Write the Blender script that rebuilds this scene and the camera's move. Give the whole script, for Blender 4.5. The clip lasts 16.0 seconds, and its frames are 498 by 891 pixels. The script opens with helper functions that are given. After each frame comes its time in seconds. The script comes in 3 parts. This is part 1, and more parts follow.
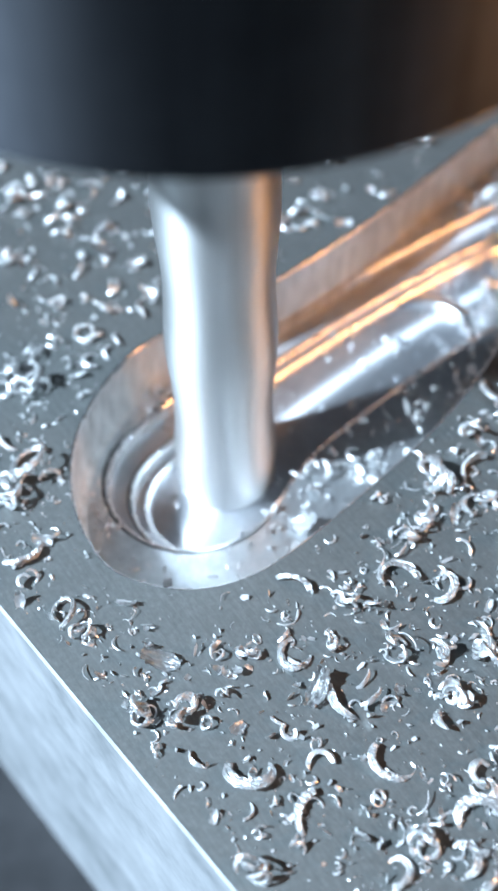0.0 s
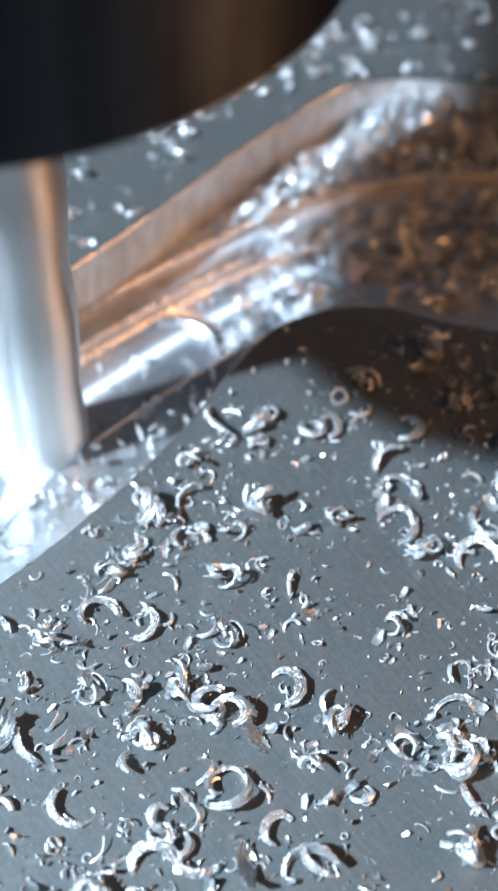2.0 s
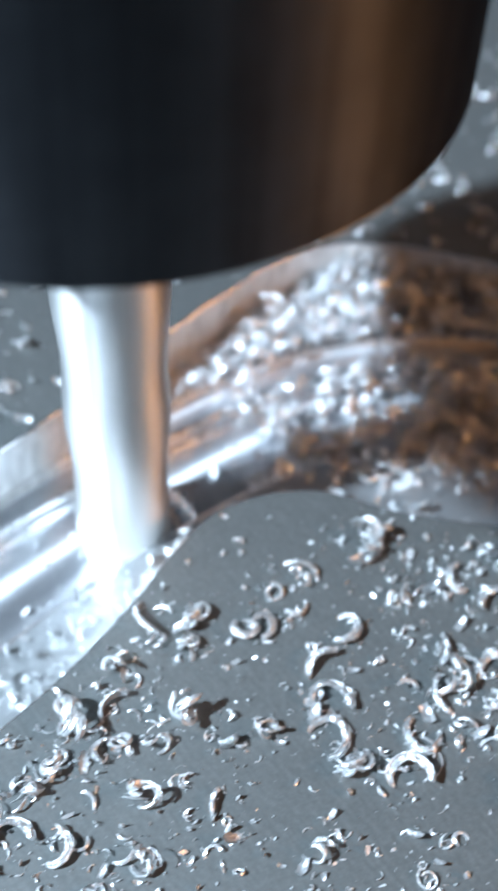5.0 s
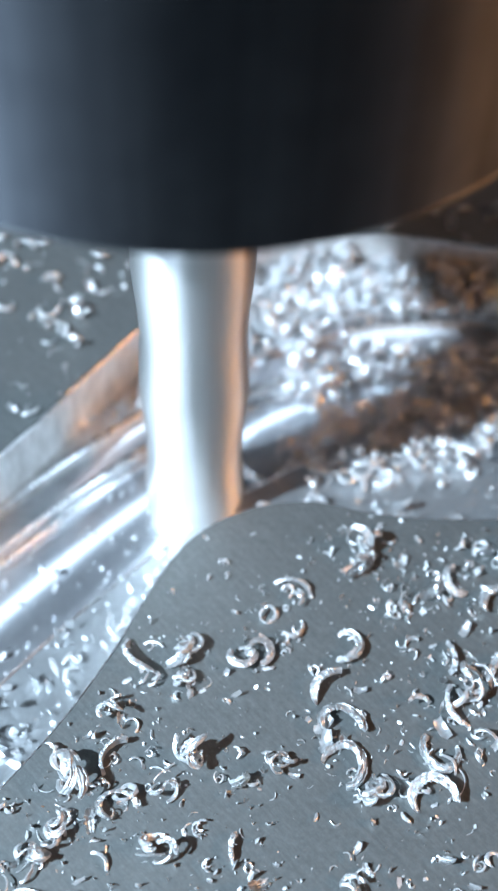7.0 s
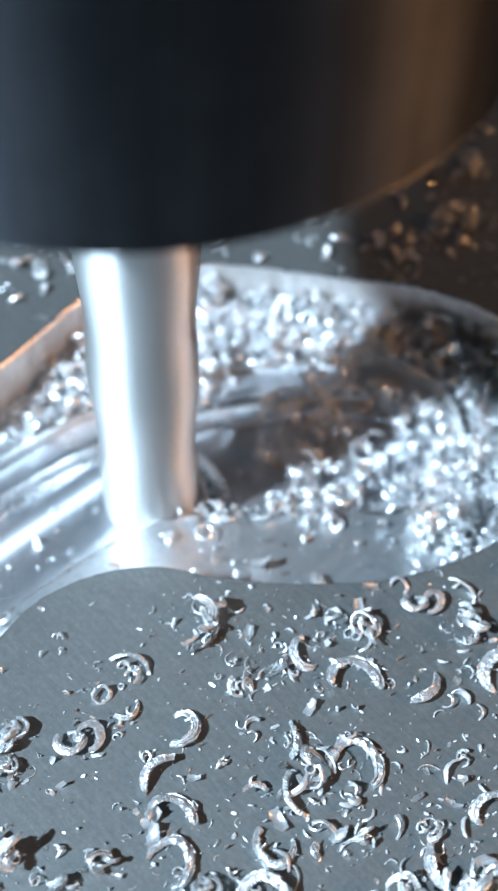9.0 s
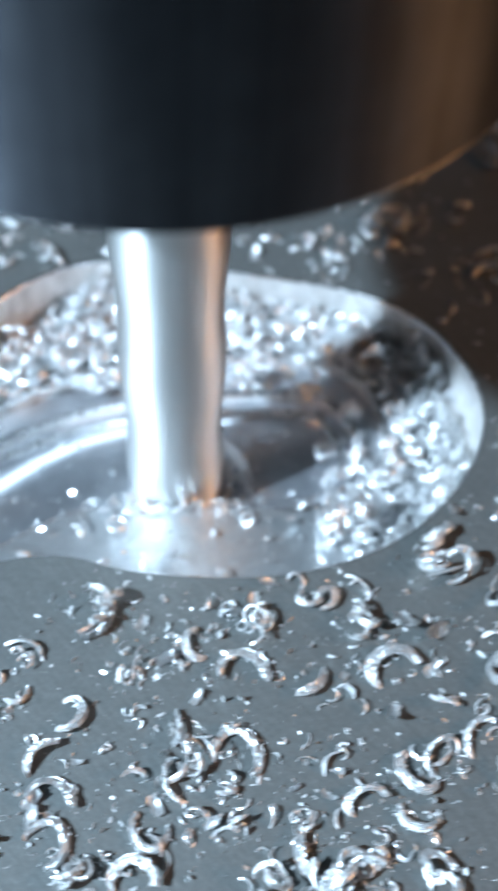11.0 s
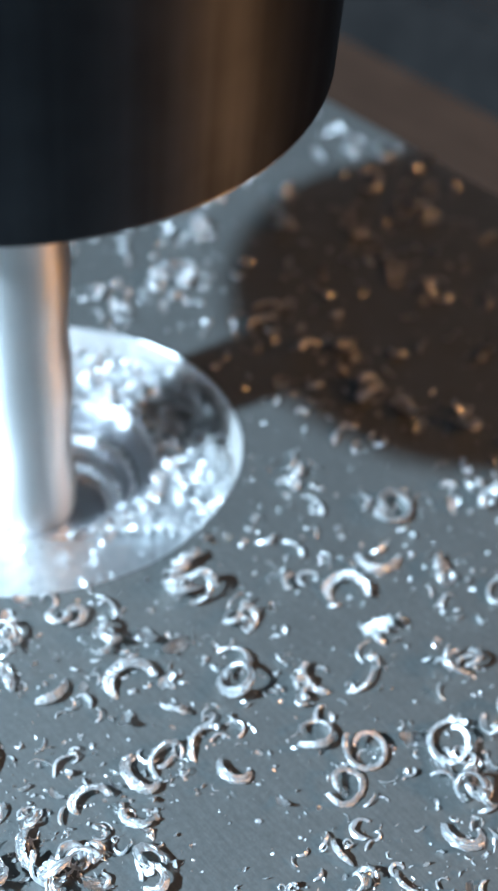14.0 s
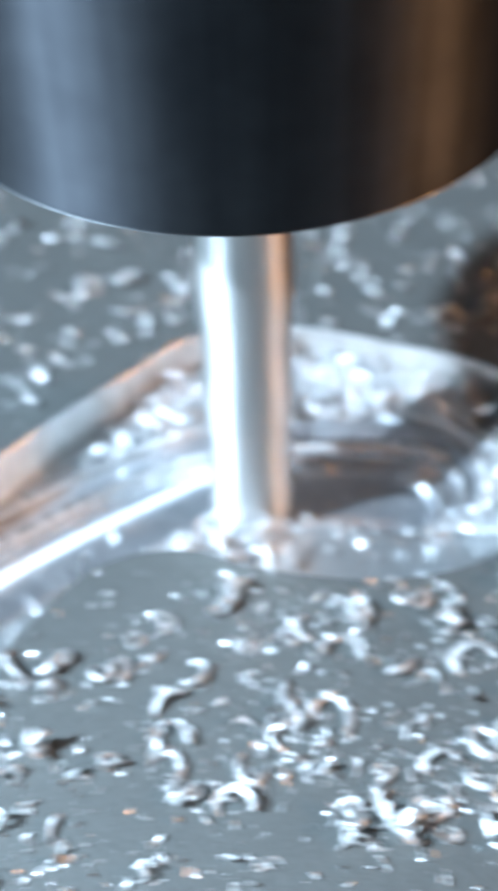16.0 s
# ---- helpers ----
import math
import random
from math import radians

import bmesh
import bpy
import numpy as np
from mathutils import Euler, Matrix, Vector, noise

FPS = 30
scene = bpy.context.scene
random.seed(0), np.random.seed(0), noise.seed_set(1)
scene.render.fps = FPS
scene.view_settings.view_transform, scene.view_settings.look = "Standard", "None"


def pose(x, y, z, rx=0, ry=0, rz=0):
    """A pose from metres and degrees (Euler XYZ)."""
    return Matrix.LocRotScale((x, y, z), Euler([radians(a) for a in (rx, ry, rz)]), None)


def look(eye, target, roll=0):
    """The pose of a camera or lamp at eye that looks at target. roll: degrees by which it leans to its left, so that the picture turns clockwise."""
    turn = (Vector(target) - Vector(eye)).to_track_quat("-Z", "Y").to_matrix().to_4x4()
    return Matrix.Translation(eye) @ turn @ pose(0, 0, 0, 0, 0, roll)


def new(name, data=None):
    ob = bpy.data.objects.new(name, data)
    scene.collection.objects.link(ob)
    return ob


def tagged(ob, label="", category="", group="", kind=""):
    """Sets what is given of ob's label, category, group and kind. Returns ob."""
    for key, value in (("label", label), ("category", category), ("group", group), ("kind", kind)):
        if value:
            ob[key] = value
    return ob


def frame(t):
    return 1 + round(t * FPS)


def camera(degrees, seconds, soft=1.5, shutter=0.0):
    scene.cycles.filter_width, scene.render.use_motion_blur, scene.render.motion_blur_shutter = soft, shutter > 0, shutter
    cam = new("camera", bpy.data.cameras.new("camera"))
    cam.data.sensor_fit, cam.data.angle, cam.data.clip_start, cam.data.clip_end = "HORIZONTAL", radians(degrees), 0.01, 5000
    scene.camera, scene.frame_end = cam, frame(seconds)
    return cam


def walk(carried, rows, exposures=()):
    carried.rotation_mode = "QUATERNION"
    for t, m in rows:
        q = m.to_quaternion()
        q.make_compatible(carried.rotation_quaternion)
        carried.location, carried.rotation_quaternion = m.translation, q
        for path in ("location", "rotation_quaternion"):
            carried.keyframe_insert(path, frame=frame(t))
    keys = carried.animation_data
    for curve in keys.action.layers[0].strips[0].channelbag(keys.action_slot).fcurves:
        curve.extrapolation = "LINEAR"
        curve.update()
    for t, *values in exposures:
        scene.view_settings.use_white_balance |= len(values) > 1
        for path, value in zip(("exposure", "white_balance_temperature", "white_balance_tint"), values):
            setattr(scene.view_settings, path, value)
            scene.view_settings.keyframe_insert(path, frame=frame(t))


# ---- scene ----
MM = 0.001
cam = camera(21.6, 16.0, soft=2.2, shutter=0.6)
PATH = [
    (0, (-0.02683, -0.06313, 0.08016), (-0.03368, -0.00042, 0.00257), -0.92),
    (0.5, (-0.02839, -0.06155, 0.08006), (-0.03435, 0.00182, 0.00293), -0.31),
    (1, (-0.02652, -0.05863, 0.07994), (-0.03041, 0.00355, 0.00172), 1.36),
    (1.5, (-0.01683, -0.05833, 0.08199), (-0.01842, 0.00271, 0.00280), 2.80),
    (2, (-0.01097, -0.05762, 0.08215), (-0.01192, 0.00392, 0.00333), 2.72),
    (2.5, (-0.01198, -0.05355, 0.08294), (-0.01221, 0.00806, 0.00417), 3.52),
    (3, (-0.01069, -0.05144, 0.08253), (-0.01156, 0.01084, 0.00430), 3.08),
    (3.5, (-0.00882, -0.05028, 0.08239), (-0.00890, 0.01291, 0.00489), 3.58),
    (4, (-0.00750, -0.04809, 0.08482), (-0.00813, 0.01539, 0.00755), 3.56),
    (4.5, (-0.00847, -0.04695, 0.08601), (-0.00923, 0.01762, 0.00966), 3.72),
    (5, (-0.00643, -0.04731, 0.08640), (-0.00765, 0.01809, 0.01076), 3.23),
    (5.2, (-0.00490, -0.04665, 0.08698), (-0.00565, 0.01950, 0.01199), 3.53),
    (7.3, (-0.01141, -0.03968, 0.08322), (-0.00450, 0.02230, 0.00505), 2.92),
    (7.5, (-0.00956, -0.03863, 0.08267), (-0.00124, 0.02133, 0.00308), 3.89),
    (8, (-0.00737, -0.03486, 0.08409), (-0.00005, 0.02634, 0.00534), 3.50),
    (8.5, (-0.00586, -0.03333, 0.08184), (0.00212, 0.02782, 0.00311), 4.35),
    (8.7, (-0.00250, -0.03214, 0.08406), (0.00479, 0.02923, 0.00545), 3.65),
    (10.8, (0.00744, -0.03372, 0.08451), (0.01006, 0.02902, 0.00669), 1.32),
    (11, (0.01012, -0.03408, 0.08564), (0.01400, 0.02787, 0.00724), 2.47),
    (11.5, (0.01308, -0.03531, 0.08894), (0.01793, 0.02739, 0.01118), 3.01),
    (12, (0.01542, -0.03911, 0.08842), (0.01996, 0.02290, 0.01010), 2.94),
    (12.5, (0.02320, -0.04089, 0.08883), (0.02913, 0.02193, 0.01125), 4.22),
    (13, (0.02463, -0.04021, 0.08707), (0.03510, 0.02377, 0.01093), 7.95),
    (13.5, (0.02210, -0.04184, 0.08781), (0.03049, 0.02343, 0.01251), 6.49),
    (14, (0.02436, -0.04268, 0.09063), (0.03328, 0.02338, 0.01609), 6.31),
    (14.5, (0.02366, -0.04344, 0.08890), (0.03173, 0.02214, 0.01384), 5.90),
    (15, (0.02118, -0.04499, 0.09002), (0.02733, 0.02010, 0.01436), 4.72),
    (15.5, (0.02083, -0.04777, 0.09193), (0.02433, 0.01867, 0.01728), 2.47),
    (16, (0.01470, -0.05457, 0.09246), (0.00543, 0.01542, 0.02164), -2.23),
]
walk(cam, [(t, look(eye, target, roll)) for t, eye, target, roll in PATH],
     exposures=[(0, 0.1, 6500, 10), (2, 0.0, 6500, 10), (5, 0.12, 6500, 10), (8.5, 0.04, 6400, 8), (12, -0.03, 6240, 6), (14.5, 0.10, 6190, 4), (15.5, 0.10, 6290, 3), (16, 0.36, 6350, 7)])
cam.data.dof.use_dof = True
cam.data.dof.focus_distance = 0.090
cam.data.dof.aperture_fstop = 42

# ---- light: cool work lamp from the front left, weaker warm lamp from the right, dim shop around ----
world = bpy.data.worlds.new("shop")
scene.world = world
world.use_nodes = True
world.node_tree.nodes["Background"].inputs[0].default_value = (0.75, 0.8, 1.0, 1)
world.node_tree.nodes["Background"].inputs[1].default_value = 0.032


def lamp(name, place, target, size, watts, colour):
    data = bpy.data.lights.new(name, "AREA")
    data.shape, data.size, data.energy, data.color = "DISK", size, watts, colour
    ob = new(name, data)
    ob.matrix_world = look(place, target)
    return ob


lamp("work_lamp", (-0.762, -0.343, 0.806), (0, 0.03, 0), 0.056, 47.0, (0.650, 0.85, 1.06))
lamp("warm_lamp", (0.490, -0.060, 0.260), (0, 0.03, 0), 0.110, 1.35, (1.0, 0.45, 0.155))


# ---- materials ----
def material(name):
    m = bpy.data.materials.new(name)
    m.use_nodes = True
    t = m.node_tree
    return m, t.nodes, t.links, t.nodes["Principled BSDF"]


def coords(nodes, links, scale=(1, 1, 1), turn=(0, 0, 0)):
    c = nodes.new("ShaderNodeTexCoord")
    m = nodes.new("ShaderNodeMapping")
    m.inputs["Scale"].default_value, m.inputs["Rotation"].default_value = scale, turn
    r = nodes.new("ShaderNodeMapping")
    r.inputs["Rotation"].default_value, m.inputs["Rotation"].default_value = turn, (0, 0, 0)
    links.new(c.outputs["Object"], r.inputs["Vector"])
    links.new(r.outputs["Vector"], m.inputs["Vector"])
    return m.outputs["Vector"]


def speckle(nodes, links, vector, scale, detail=3.0, rough=0.6):
    n = nodes.new("ShaderNodeTexNoise")
    n.inputs["Scale"].default_value, n.inputs["Detail"].default_value, n.inputs["Roughness"].default_value = scale, detail, rough
    links.new(vector, n.inputs["Vector"])
    return n.outputs["Fac"]


def ramp(nodes, links, fac, stops):
    r = nodes.new("ShaderNodeValToRGB")
    while len(r.color_ramp.elements) < len(stops):
        r.color_ramp.elements.new(0.5)
    for e, (at, c) in zip(r.color_ramp.elements, stops):
        e.position = at
        e.color = (*c, 1) if isinstance(c, tuple) else (c, c, c, 1)
    links.new(fac, r.inputs["Fac"])
    return r.outputs["Color"]


def bump(nodes, links, height, strength, distance, target):
    b = nodes.new("ShaderNodeBump")
    b.inputs["Strength"].default_value, b.inputs["Distance"].default_value = strength, distance
    links.new(height, b.inputs["Height"])
    links.new(b.outputs["Normal"], target.inputs["Normal"])
    return b


def metal(name, low, high, rough, scale=(1, 1, 1), turn=(0, 0, 0), grain=900, strength=0.3, depth=0.00004, metallic=1.0, rough_spread=0.12, aniso=0.0):
    """A metal with tone and gloss that vary at two scales."""
    m, nodes, links, bsdf = material(name)
    v = coords(nodes, links, scale, turn)
    fine, coarse = speckle(nodes, links, v, grain, 4), speckle(nodes, links, coords(nodes, links), 70, 4)
    mix = nodes.new("ShaderNodeMix")
    mix.data_type = "FLOAT"
    mix.inputs["Factor"].default_value = 0.45
    links.new(fine, mix.inputs["A"]), links.new(coarse, mix.inputs["B"])
    links.new(ramp(nodes, links, mix.outputs["Result"], [(0.33, low), (0.67, high)]), bsdf.inputs["Base Color"])
    links.new(ramp(nodes, links, mix.outputs["Result"], [(0.3, rough + rough_spread), (0.7, max(0.02, rough - rough_spread))]), bsdf.inputs["Roughness"])
    bsdf.inputs["Metallic"].default_value = metallic
    if aniso:
        # turned or spinning: the gloss smears along the axis
        bsdf.inputs["Anisotropic"].default_value, bsdf.inputs["Anisotropic Rotation"].default_value = aniso, 0.25
        tangent = nodes.new("ShaderNodeTangent")
        tangent.direction_type, tangent.axis = "RADIAL", "Z"
        links.new(tangent.outputs["Tangent"], bsdf.inputs["Tangent"])
    bump(nodes, links, fine, strength, depth, bsdf)
    return m


def plate_skin():
    """Dull grey ground stock: faint directional scratches, smudges and small pits."""
    m, nodes, links, bsdf = material("ground_grey_plate")
    scratch = speckle(nodes, links, coords(nodes, links, (1, 7, 1), (0, 0, radians(50))), 420, 6, 0.75)
    smudge = speckle(nodes, links, coords(nodes, links), 55, 5, 0.65)
    grit = speckle(nodes, links, coords(nodes, links), 2300, 4, 0.8)
    a = nodes.new("ShaderNodeMix")
    a.data_type, a.inputs["Factor"].default_value = "FLOAT", 0.45
    links.new(scratch, a.inputs["A"]), links.new(smudge, a.inputs["B"])
    g = nodes.new("ShaderNodeMix")
    g.data_type, g.inputs["Factor"].default_value = "FLOAT", 0.35
    links.new(a.outputs["Result"], g.inputs["A"]), links.new(grit, g.inputs["B"])
    links.new(ramp(nodes, links, g.outputs["Result"], [(0.34, (0.150, 0.158, 0.154)), (0.5, (0.214, 0.225, 0.220)), (0.66, (0.300, 0.312, 0.306))]), bsdf.inputs["Base Color"])
    links.new(ramp(nodes, links, smudge, [(0.3, 0.62), (0.7, 0.50)]), bsdf.inputs["Roughness"])
    bsdf.inputs["Metallic"].default_value = 0.88
    b = nodes.new("ShaderNodeMix")
    b.data_type, b.inputs["Factor"].default_value = "FLOAT", 0.5
    links.new(scratch, b.inputs["A"]), links.new(grit, b.inputs["B"])
    bump(nodes, links, b.outputs["Result"], 0.35, 0.00005, bsdf)
    return m


def grooved(name, middle, reach):
    """Bright milled floor: arcs left by the cutter's leading edge, by the way along the slot (u) and across it (v), in mm."""
    m, nodes, links, bsdf = material(name)
    uv = nodes.new("ShaderNodeUVMap")
    uv.uv_map = "along_slot"
    split = nodes.new("ShaderNodeSeparateXYZ")
    links.new(uv.outputs["UV"], split.inputs[0])

    def sums(kind, a, b):
        n = nodes.new("ShaderNodeMath")
        n.operation = kind
        for socket, value in zip(n.inputs, (a, b)):
            if isinstance(value, float):
                socket.default_value = value
            else:
                links.new(value, socket)
        return n.outputs[0]

    course = nodes.new("ShaderNodeUVMap")
    course.uv_map = "slot_course"
    ahead = nodes.new("ShaderNodeSeparateXYZ")
    links.new(course.outputs["UV"], ahead.inputs[0])
    across = split.outputs[1]
    if middle:
        across = sums("MULTIPLY", sums("SUBTRACT", sums("ABSOLUTE", across, 0.0), middle), sums("SIGN", across, 0.0))
    side = sums("MULTIPLY", across, 1.0 / reach)
    fore = sums("SQRT", sums("MAXIMUM", sums("SUBTRACT", 1.0, sums("MULTIPLY", side, side)), 0.01), 0.0)
    radial = nodes.new("ShaderNodeCombineXYZ")
    links.new(sums("SUBTRACT", sums("MULTIPLY", fore, ahead.outputs[0]), sums("MULTIPLY", side, ahead.outputs[1])), radial.inputs[0])
    links.new(sums("ADD", sums("MULTIPLY", fore, ahead.outputs[1]), sums("MULTIPLY", side, ahead.outputs[0])), radial.inputs[1])
    links.new(radial.outputs[0], bsdf.inputs["Tangent"])
    bsdf.inputs["Anisotropic"].default_value = 0.97
    stain = speckle(nodes, links, coords(nodes, links), 160, 5, 0.7)
    fine = speckle(nodes, links, coords(nodes, links), 1300, 3, 0.7)
    links.new(ramp(nodes, links, stain, [(0.3, (0.46, 0.48, 0.51)), (0.7, (0.80, 0.82, 0.85))]), bsdf.inputs["Base Color"])
    links.new(ramp(nodes, links, stain, [(0.3, 0.36), (0.7, 0.26)]), bsdf.inputs["Roughness"])
    bsdf.inputs["Metallic"].default_value = 0.88
    bump(nodes, links, fine, 0.15, 0.00003, bsdf)
    return m


PLATE = plate_skin()
SIDE = metal("sawn_side_metal", (0.26, 0.28, 0.29), (0.74, 0.76, 0.78), 0.52, (1, 1, 1), (0, 0.5, 0.3), grain=260, metallic=0.5, strength=0.7, depth=0.00012)
WALL = metal("milled_wall", (0.50, 0.48, 0.46), (0.92, 0.90, 0.88), 0.55, (1, 1, 0.35), grain=900, strength=0.9, metallic=0.6)
FLOOR, RING = grooved("milled_floor", 0.0, 5.3), grooved("milled_step", 6.0, 5.0)
LEDGE = metal("milled_ledge", (0.50, 0.52, 0.53), (0.80, 0.82, 0.83), 0.40, grain=900, strength=0.6, metallic=0.92)
EDGE = metal("bright_cut_edge", (0.82, 0.83, 0.84), (0.96, 0.96, 0.97), 0.27, grain=900, strength=0.3)
CHIP = metal("curled_chip_metal", (0.42, 0.43, 0.43), (0.90, 0.90, 0.90), 0.40, grain=5200, strength=1.0, depth=0.00010, rough_spread=0.16, metallic=0.80)
CRUMB = metal("crumb_metal", (0.62, 0.62, 0.62), (0.93, 0.93, 0.93), 0.38, grain=2600, strength=0.5, metallic=0.7)
# same metal as the other chips; its lighter base colour stands in for glare
GLARE_SWARF = metal("glare_swarf_metal", (0.62, 0.63, 0.64), (0.92, 0.92, 0.92), 0.36, grain=2600, strength=0.6, metallic=0.74)
CUTTER = metal("carbide_blur", (0.74, 0.74, 0.73), (0.86, 0.86, 0.85), 0.45, (1, 1, 0.02), grain=500, strength=0.05, rough_spread=0.04, aniso=0.8)
# streaks along the axis in the base tone imitate reflections smeared by the spin
HOLDER = metal("black_oxide_steel", (0.020, 0.022, 0.026), (0.100, 0.107, 0.120), 0.50, (1, 1, 0.02), grain=260, strength=0.04, rough_spread=0.10, aniso=0.87)
HOLDER.node_tree.nodes["Principled BSDF"].inputs["Coat Weight"].default_value = 0.15
HOLDER.node_tree.nodes["Principled BSDF"].inputs["Coat Roughness"].default_value = 0.22
# a little paler than the holder body
RIM = metal("paler_rim_steel", (0.05, 0.053, 0.056), (0.11, 0.115, 0.12), 0.36, grain=600)
TABLE = metal("oily_table_iron", (0.018, 0.018, 0.019), (0.042, 0.042, 0.044), 0.62, grain=150, metallic=0.2, strength=0.4)
TABLE.node_tree.nodes["Principled BSDF"].inputs["Specular IOR Level"].default_value = 0.12
IRON = metal("dark_bar_iron", (0.012, 0.011, 0.011), (0.030, 0.027, 0.026), 0.62, grain=150, metallic=0.2, strength=0.4)
IRON.node_tree.nodes["Principled BSDF"].inputs["Specular IOR Level"].default_value = 0.12
WOOD = metal("brown_board", (0.026, 0.015, 0.010), (0.048, 0.028, 0.019), 0.85, (1, 9, 1), grain=60, metallic=0.0)
WOOD.node_tree.nodes["Principled BSDF"].inputs["Specular IOR Level"].default_value = 0.12
SHOP = metal("shop_paint", (0.16, 0.165, 0.175), (0.22, 0.225, 0.235), 0.6, grain=6, metallic=0.0)


# ---- mesh helpers ----
def mesh_of(name, bm, mat, smooth=True):
    me = bpy.data.meshes.new(name)
    bm.to_mesh(me)
    bm.free()
    me.materials.append(mat)
    if smooth:
        me.polygons.foreach_set("use_smooth", [True] * len(me.polygons))
        me.set_sharp_from_angle(angle=radians(38))
    return me


def part(name, bm, mat, parent, label="", smooth=True):
    ob = new(name, mesh_of(name, bm, mat, smooth))
    ob.parent = parent
    return tagged(ob, label) if label else ob


def spline(points, steps, closed=True):
    """A smooth curve through the points."""
    n, out = len(points), []
    for i in range(n if closed else n - 1):
        p = [Vector(points[(i + k) % n] if closed else points[min(max(i + k, 0), n - 1)]) for k in (-1, 0, 1, 2)]
        for s in range(steps):
            u = s / steps
            out.append(0.5 * (2 * p[1] + (p[2] - p[0]) * u + (2 * p[0] - 5 * p[1] + 4 * p[2] - p[3]) * u * u + (3 * p[1] - p[0] - 3 * p[2] + p[3]) * u ** 3))
    if not closed:
        out.append(Vector(points[-1]))
    return out


def inset(loop, d):
    """The closed loop, which runs against the clock, moved inwards by d."""
    n, out = len(loop), []
    for i in range(n):
        t = (loop[(i + 1) % n] - loop[i - 1]).normalized()
        out.append(loop[i] + d * Vector((-t.y, t.x)))
    for _ in range(2):
        out = [(out[i - 1] + 2 * out[i] + out[(i + 1) % n]) / 4 for i in range(n)]
    return out


def slot_loop(line, widths, shift, steps=14):
    """The outline of a slot with round ends round an open line."""
    n = len(line)
    w = [np.interp(i / (n - 1), np.linspace(0, 1, len(widths)), widths) for i in range(n)]
    nor = []
    for i in range(n):
        t = (line[min(i + 1, n - 1)] - line[max(i - 1, 0)]).normalized()
        nor.append(Vector((-t.y, t.x)))
    mid = [line[i] + nor[i] * shift for i in range(n)]
    right = [mid[i] - nor[i] * w[i] for i in range(n)]
    left = [mid[i] + nor[i] * w[i] for i in range(n)]
    end = [mid[-1] + Matrix.Rotation(radians(180) * k / steps, 2) @ (right[-1] - mid[-1]) for k in range(1, steps)]
    start = [mid[0] + Matrix.Rotation(radians(180) * k / steps, 2) @ (left[0] - mid[0]) for k in range(1, steps)]
    return right + end + left[::-1] + start


def ring_verts(bm, loop, z):
    vs = [bm.verts.new((p.x * MM, p.y * MM, z * MM)) for p in loop]
    es = [bm.edges.new((vs[i - 1], vs[i])) for i in range(len(vs))]
    return vs, es


def sheet_between(outer, z, inner=None):
    """A level sheet inside the outer loop, open inside the inner one."""
    bm = bmesh.new()
    es = ring_verts(bm, outer, z)[1]
    if inner:
        es += ring_verts(bm, inner, z)[1]
    bmesh.ops.triangle_fill(bm, edges=es, use_beauty=True, normal=(0, 0, 1))
    bmesh.ops.recalc_face_normals(bm, faces=bm.faces)
    for f in bm.faces:
        if f.normal.z < 0:
            f.normal_flip()
    return bm


def wall_between(profile):
    """A wall through loops of equal length: rows of loop and height, from the top down."""
    bm = bmesh.new()
    rows = [ring_verts(bm, loop, z)[0] for loop, z in profile]
    for a, b in zip(rows, rows[1:]):
        for i in range(len(a)):
            bm.faces.new((a[i - 1], a[i], b[i], b[i - 1]))
    return bm


def lathe(profile, segments=96):
    """A body of revolution: rows of radius and height in mm."""
    bm = bmesh.new()
    rows = []
    for r, z in profile:
        rows.append([bm.verts.new((r * MM * math.cos(2 * math.pi * k / segments), r * MM * math.sin(2 * math.pi * k / segments), z * MM)) for k in range(segments)])
    for a, b in zip(rows, rows[1:]):
        for k in range(segments):
            bm.faces.new((a[k - 1], a[k], b[k], b[k - 1]))
    bm.faces.new(rows[0][::-1])
    bm.faces.new(rows[-1])
    bmesh.ops.recalc_face_normals(bm, faces=bm.faces)
    return bm


def box(bm, lo, hi):
    vs = [bm.verts.new((x, y, z)) for x in (lo[0], hi[0]) for y in (lo[1], hi[1]) for z in (lo[2], hi[2])]
    for f in ((0, 1, 3, 2), (4, 6, 7, 5), (0, 4, 5, 1), (2, 3, 7, 6), (0, 2, 6, 4), (1, 5, 7, 3)):
        bm.faces.new([vs[i] for i in f])
    bmesh.ops.recalc_face_normals(bm, faces=bm.faces)
    return bm


# ---- the workpiece: a thick plate, turned 45 degrees, with a stepped pocket ----
FLOOR_Z, STEP_Z, SLOT_Z, DEEP_Z = -5.6, -7.0, -7.9, -8.65
POCKET = spline([(-42.2, -11.3), (-37.1, -12.2), (-32.3, -10.4), (-28.4, -6.7), (-24.6, -2.2), (-20.0, 3.6), (-16.2, 9.6), (-13.5, 14.9), (-10.2, 19.6),
                 (-5.4, 22.2), (-0.5, 22.7), (4.0, 21.4), (9.3, 20.7), (15.4, 20.6), (20.7, 21.6), (26.0, 23.9), (30.6, 28.0), (33.7, 33.0), (34.8, 38.2),
                 (33.4, 43.5), (29.5, 48.8), (23.3, 52.2), (15.3, 53.9), (8.0, 55.4), (2.0, 55.9), (-3.2, 54.6), (-7.5, 51.2), (-11.0, 47.0), (-15.3, 42.2),
                 (-19.9, 36.4), (-24.5, 30.4), (-29.2, 25.0), (-33.2, 20.9), (-42.2, 13.5), (-45.8, 8.9), (-47.8, 2.0), (-47.3, -3.8), (-45.0, -8.6)], 6)
LINE = spline([(-37.3, 1.5), (-33.5, 8.0), (-27.5, 15.0), (-19.0, 23.5), (-9.5, 31.5), (-1.5, 36.5), (7.5, 38.5), (18.0, 38.6)], 6, closed=False)
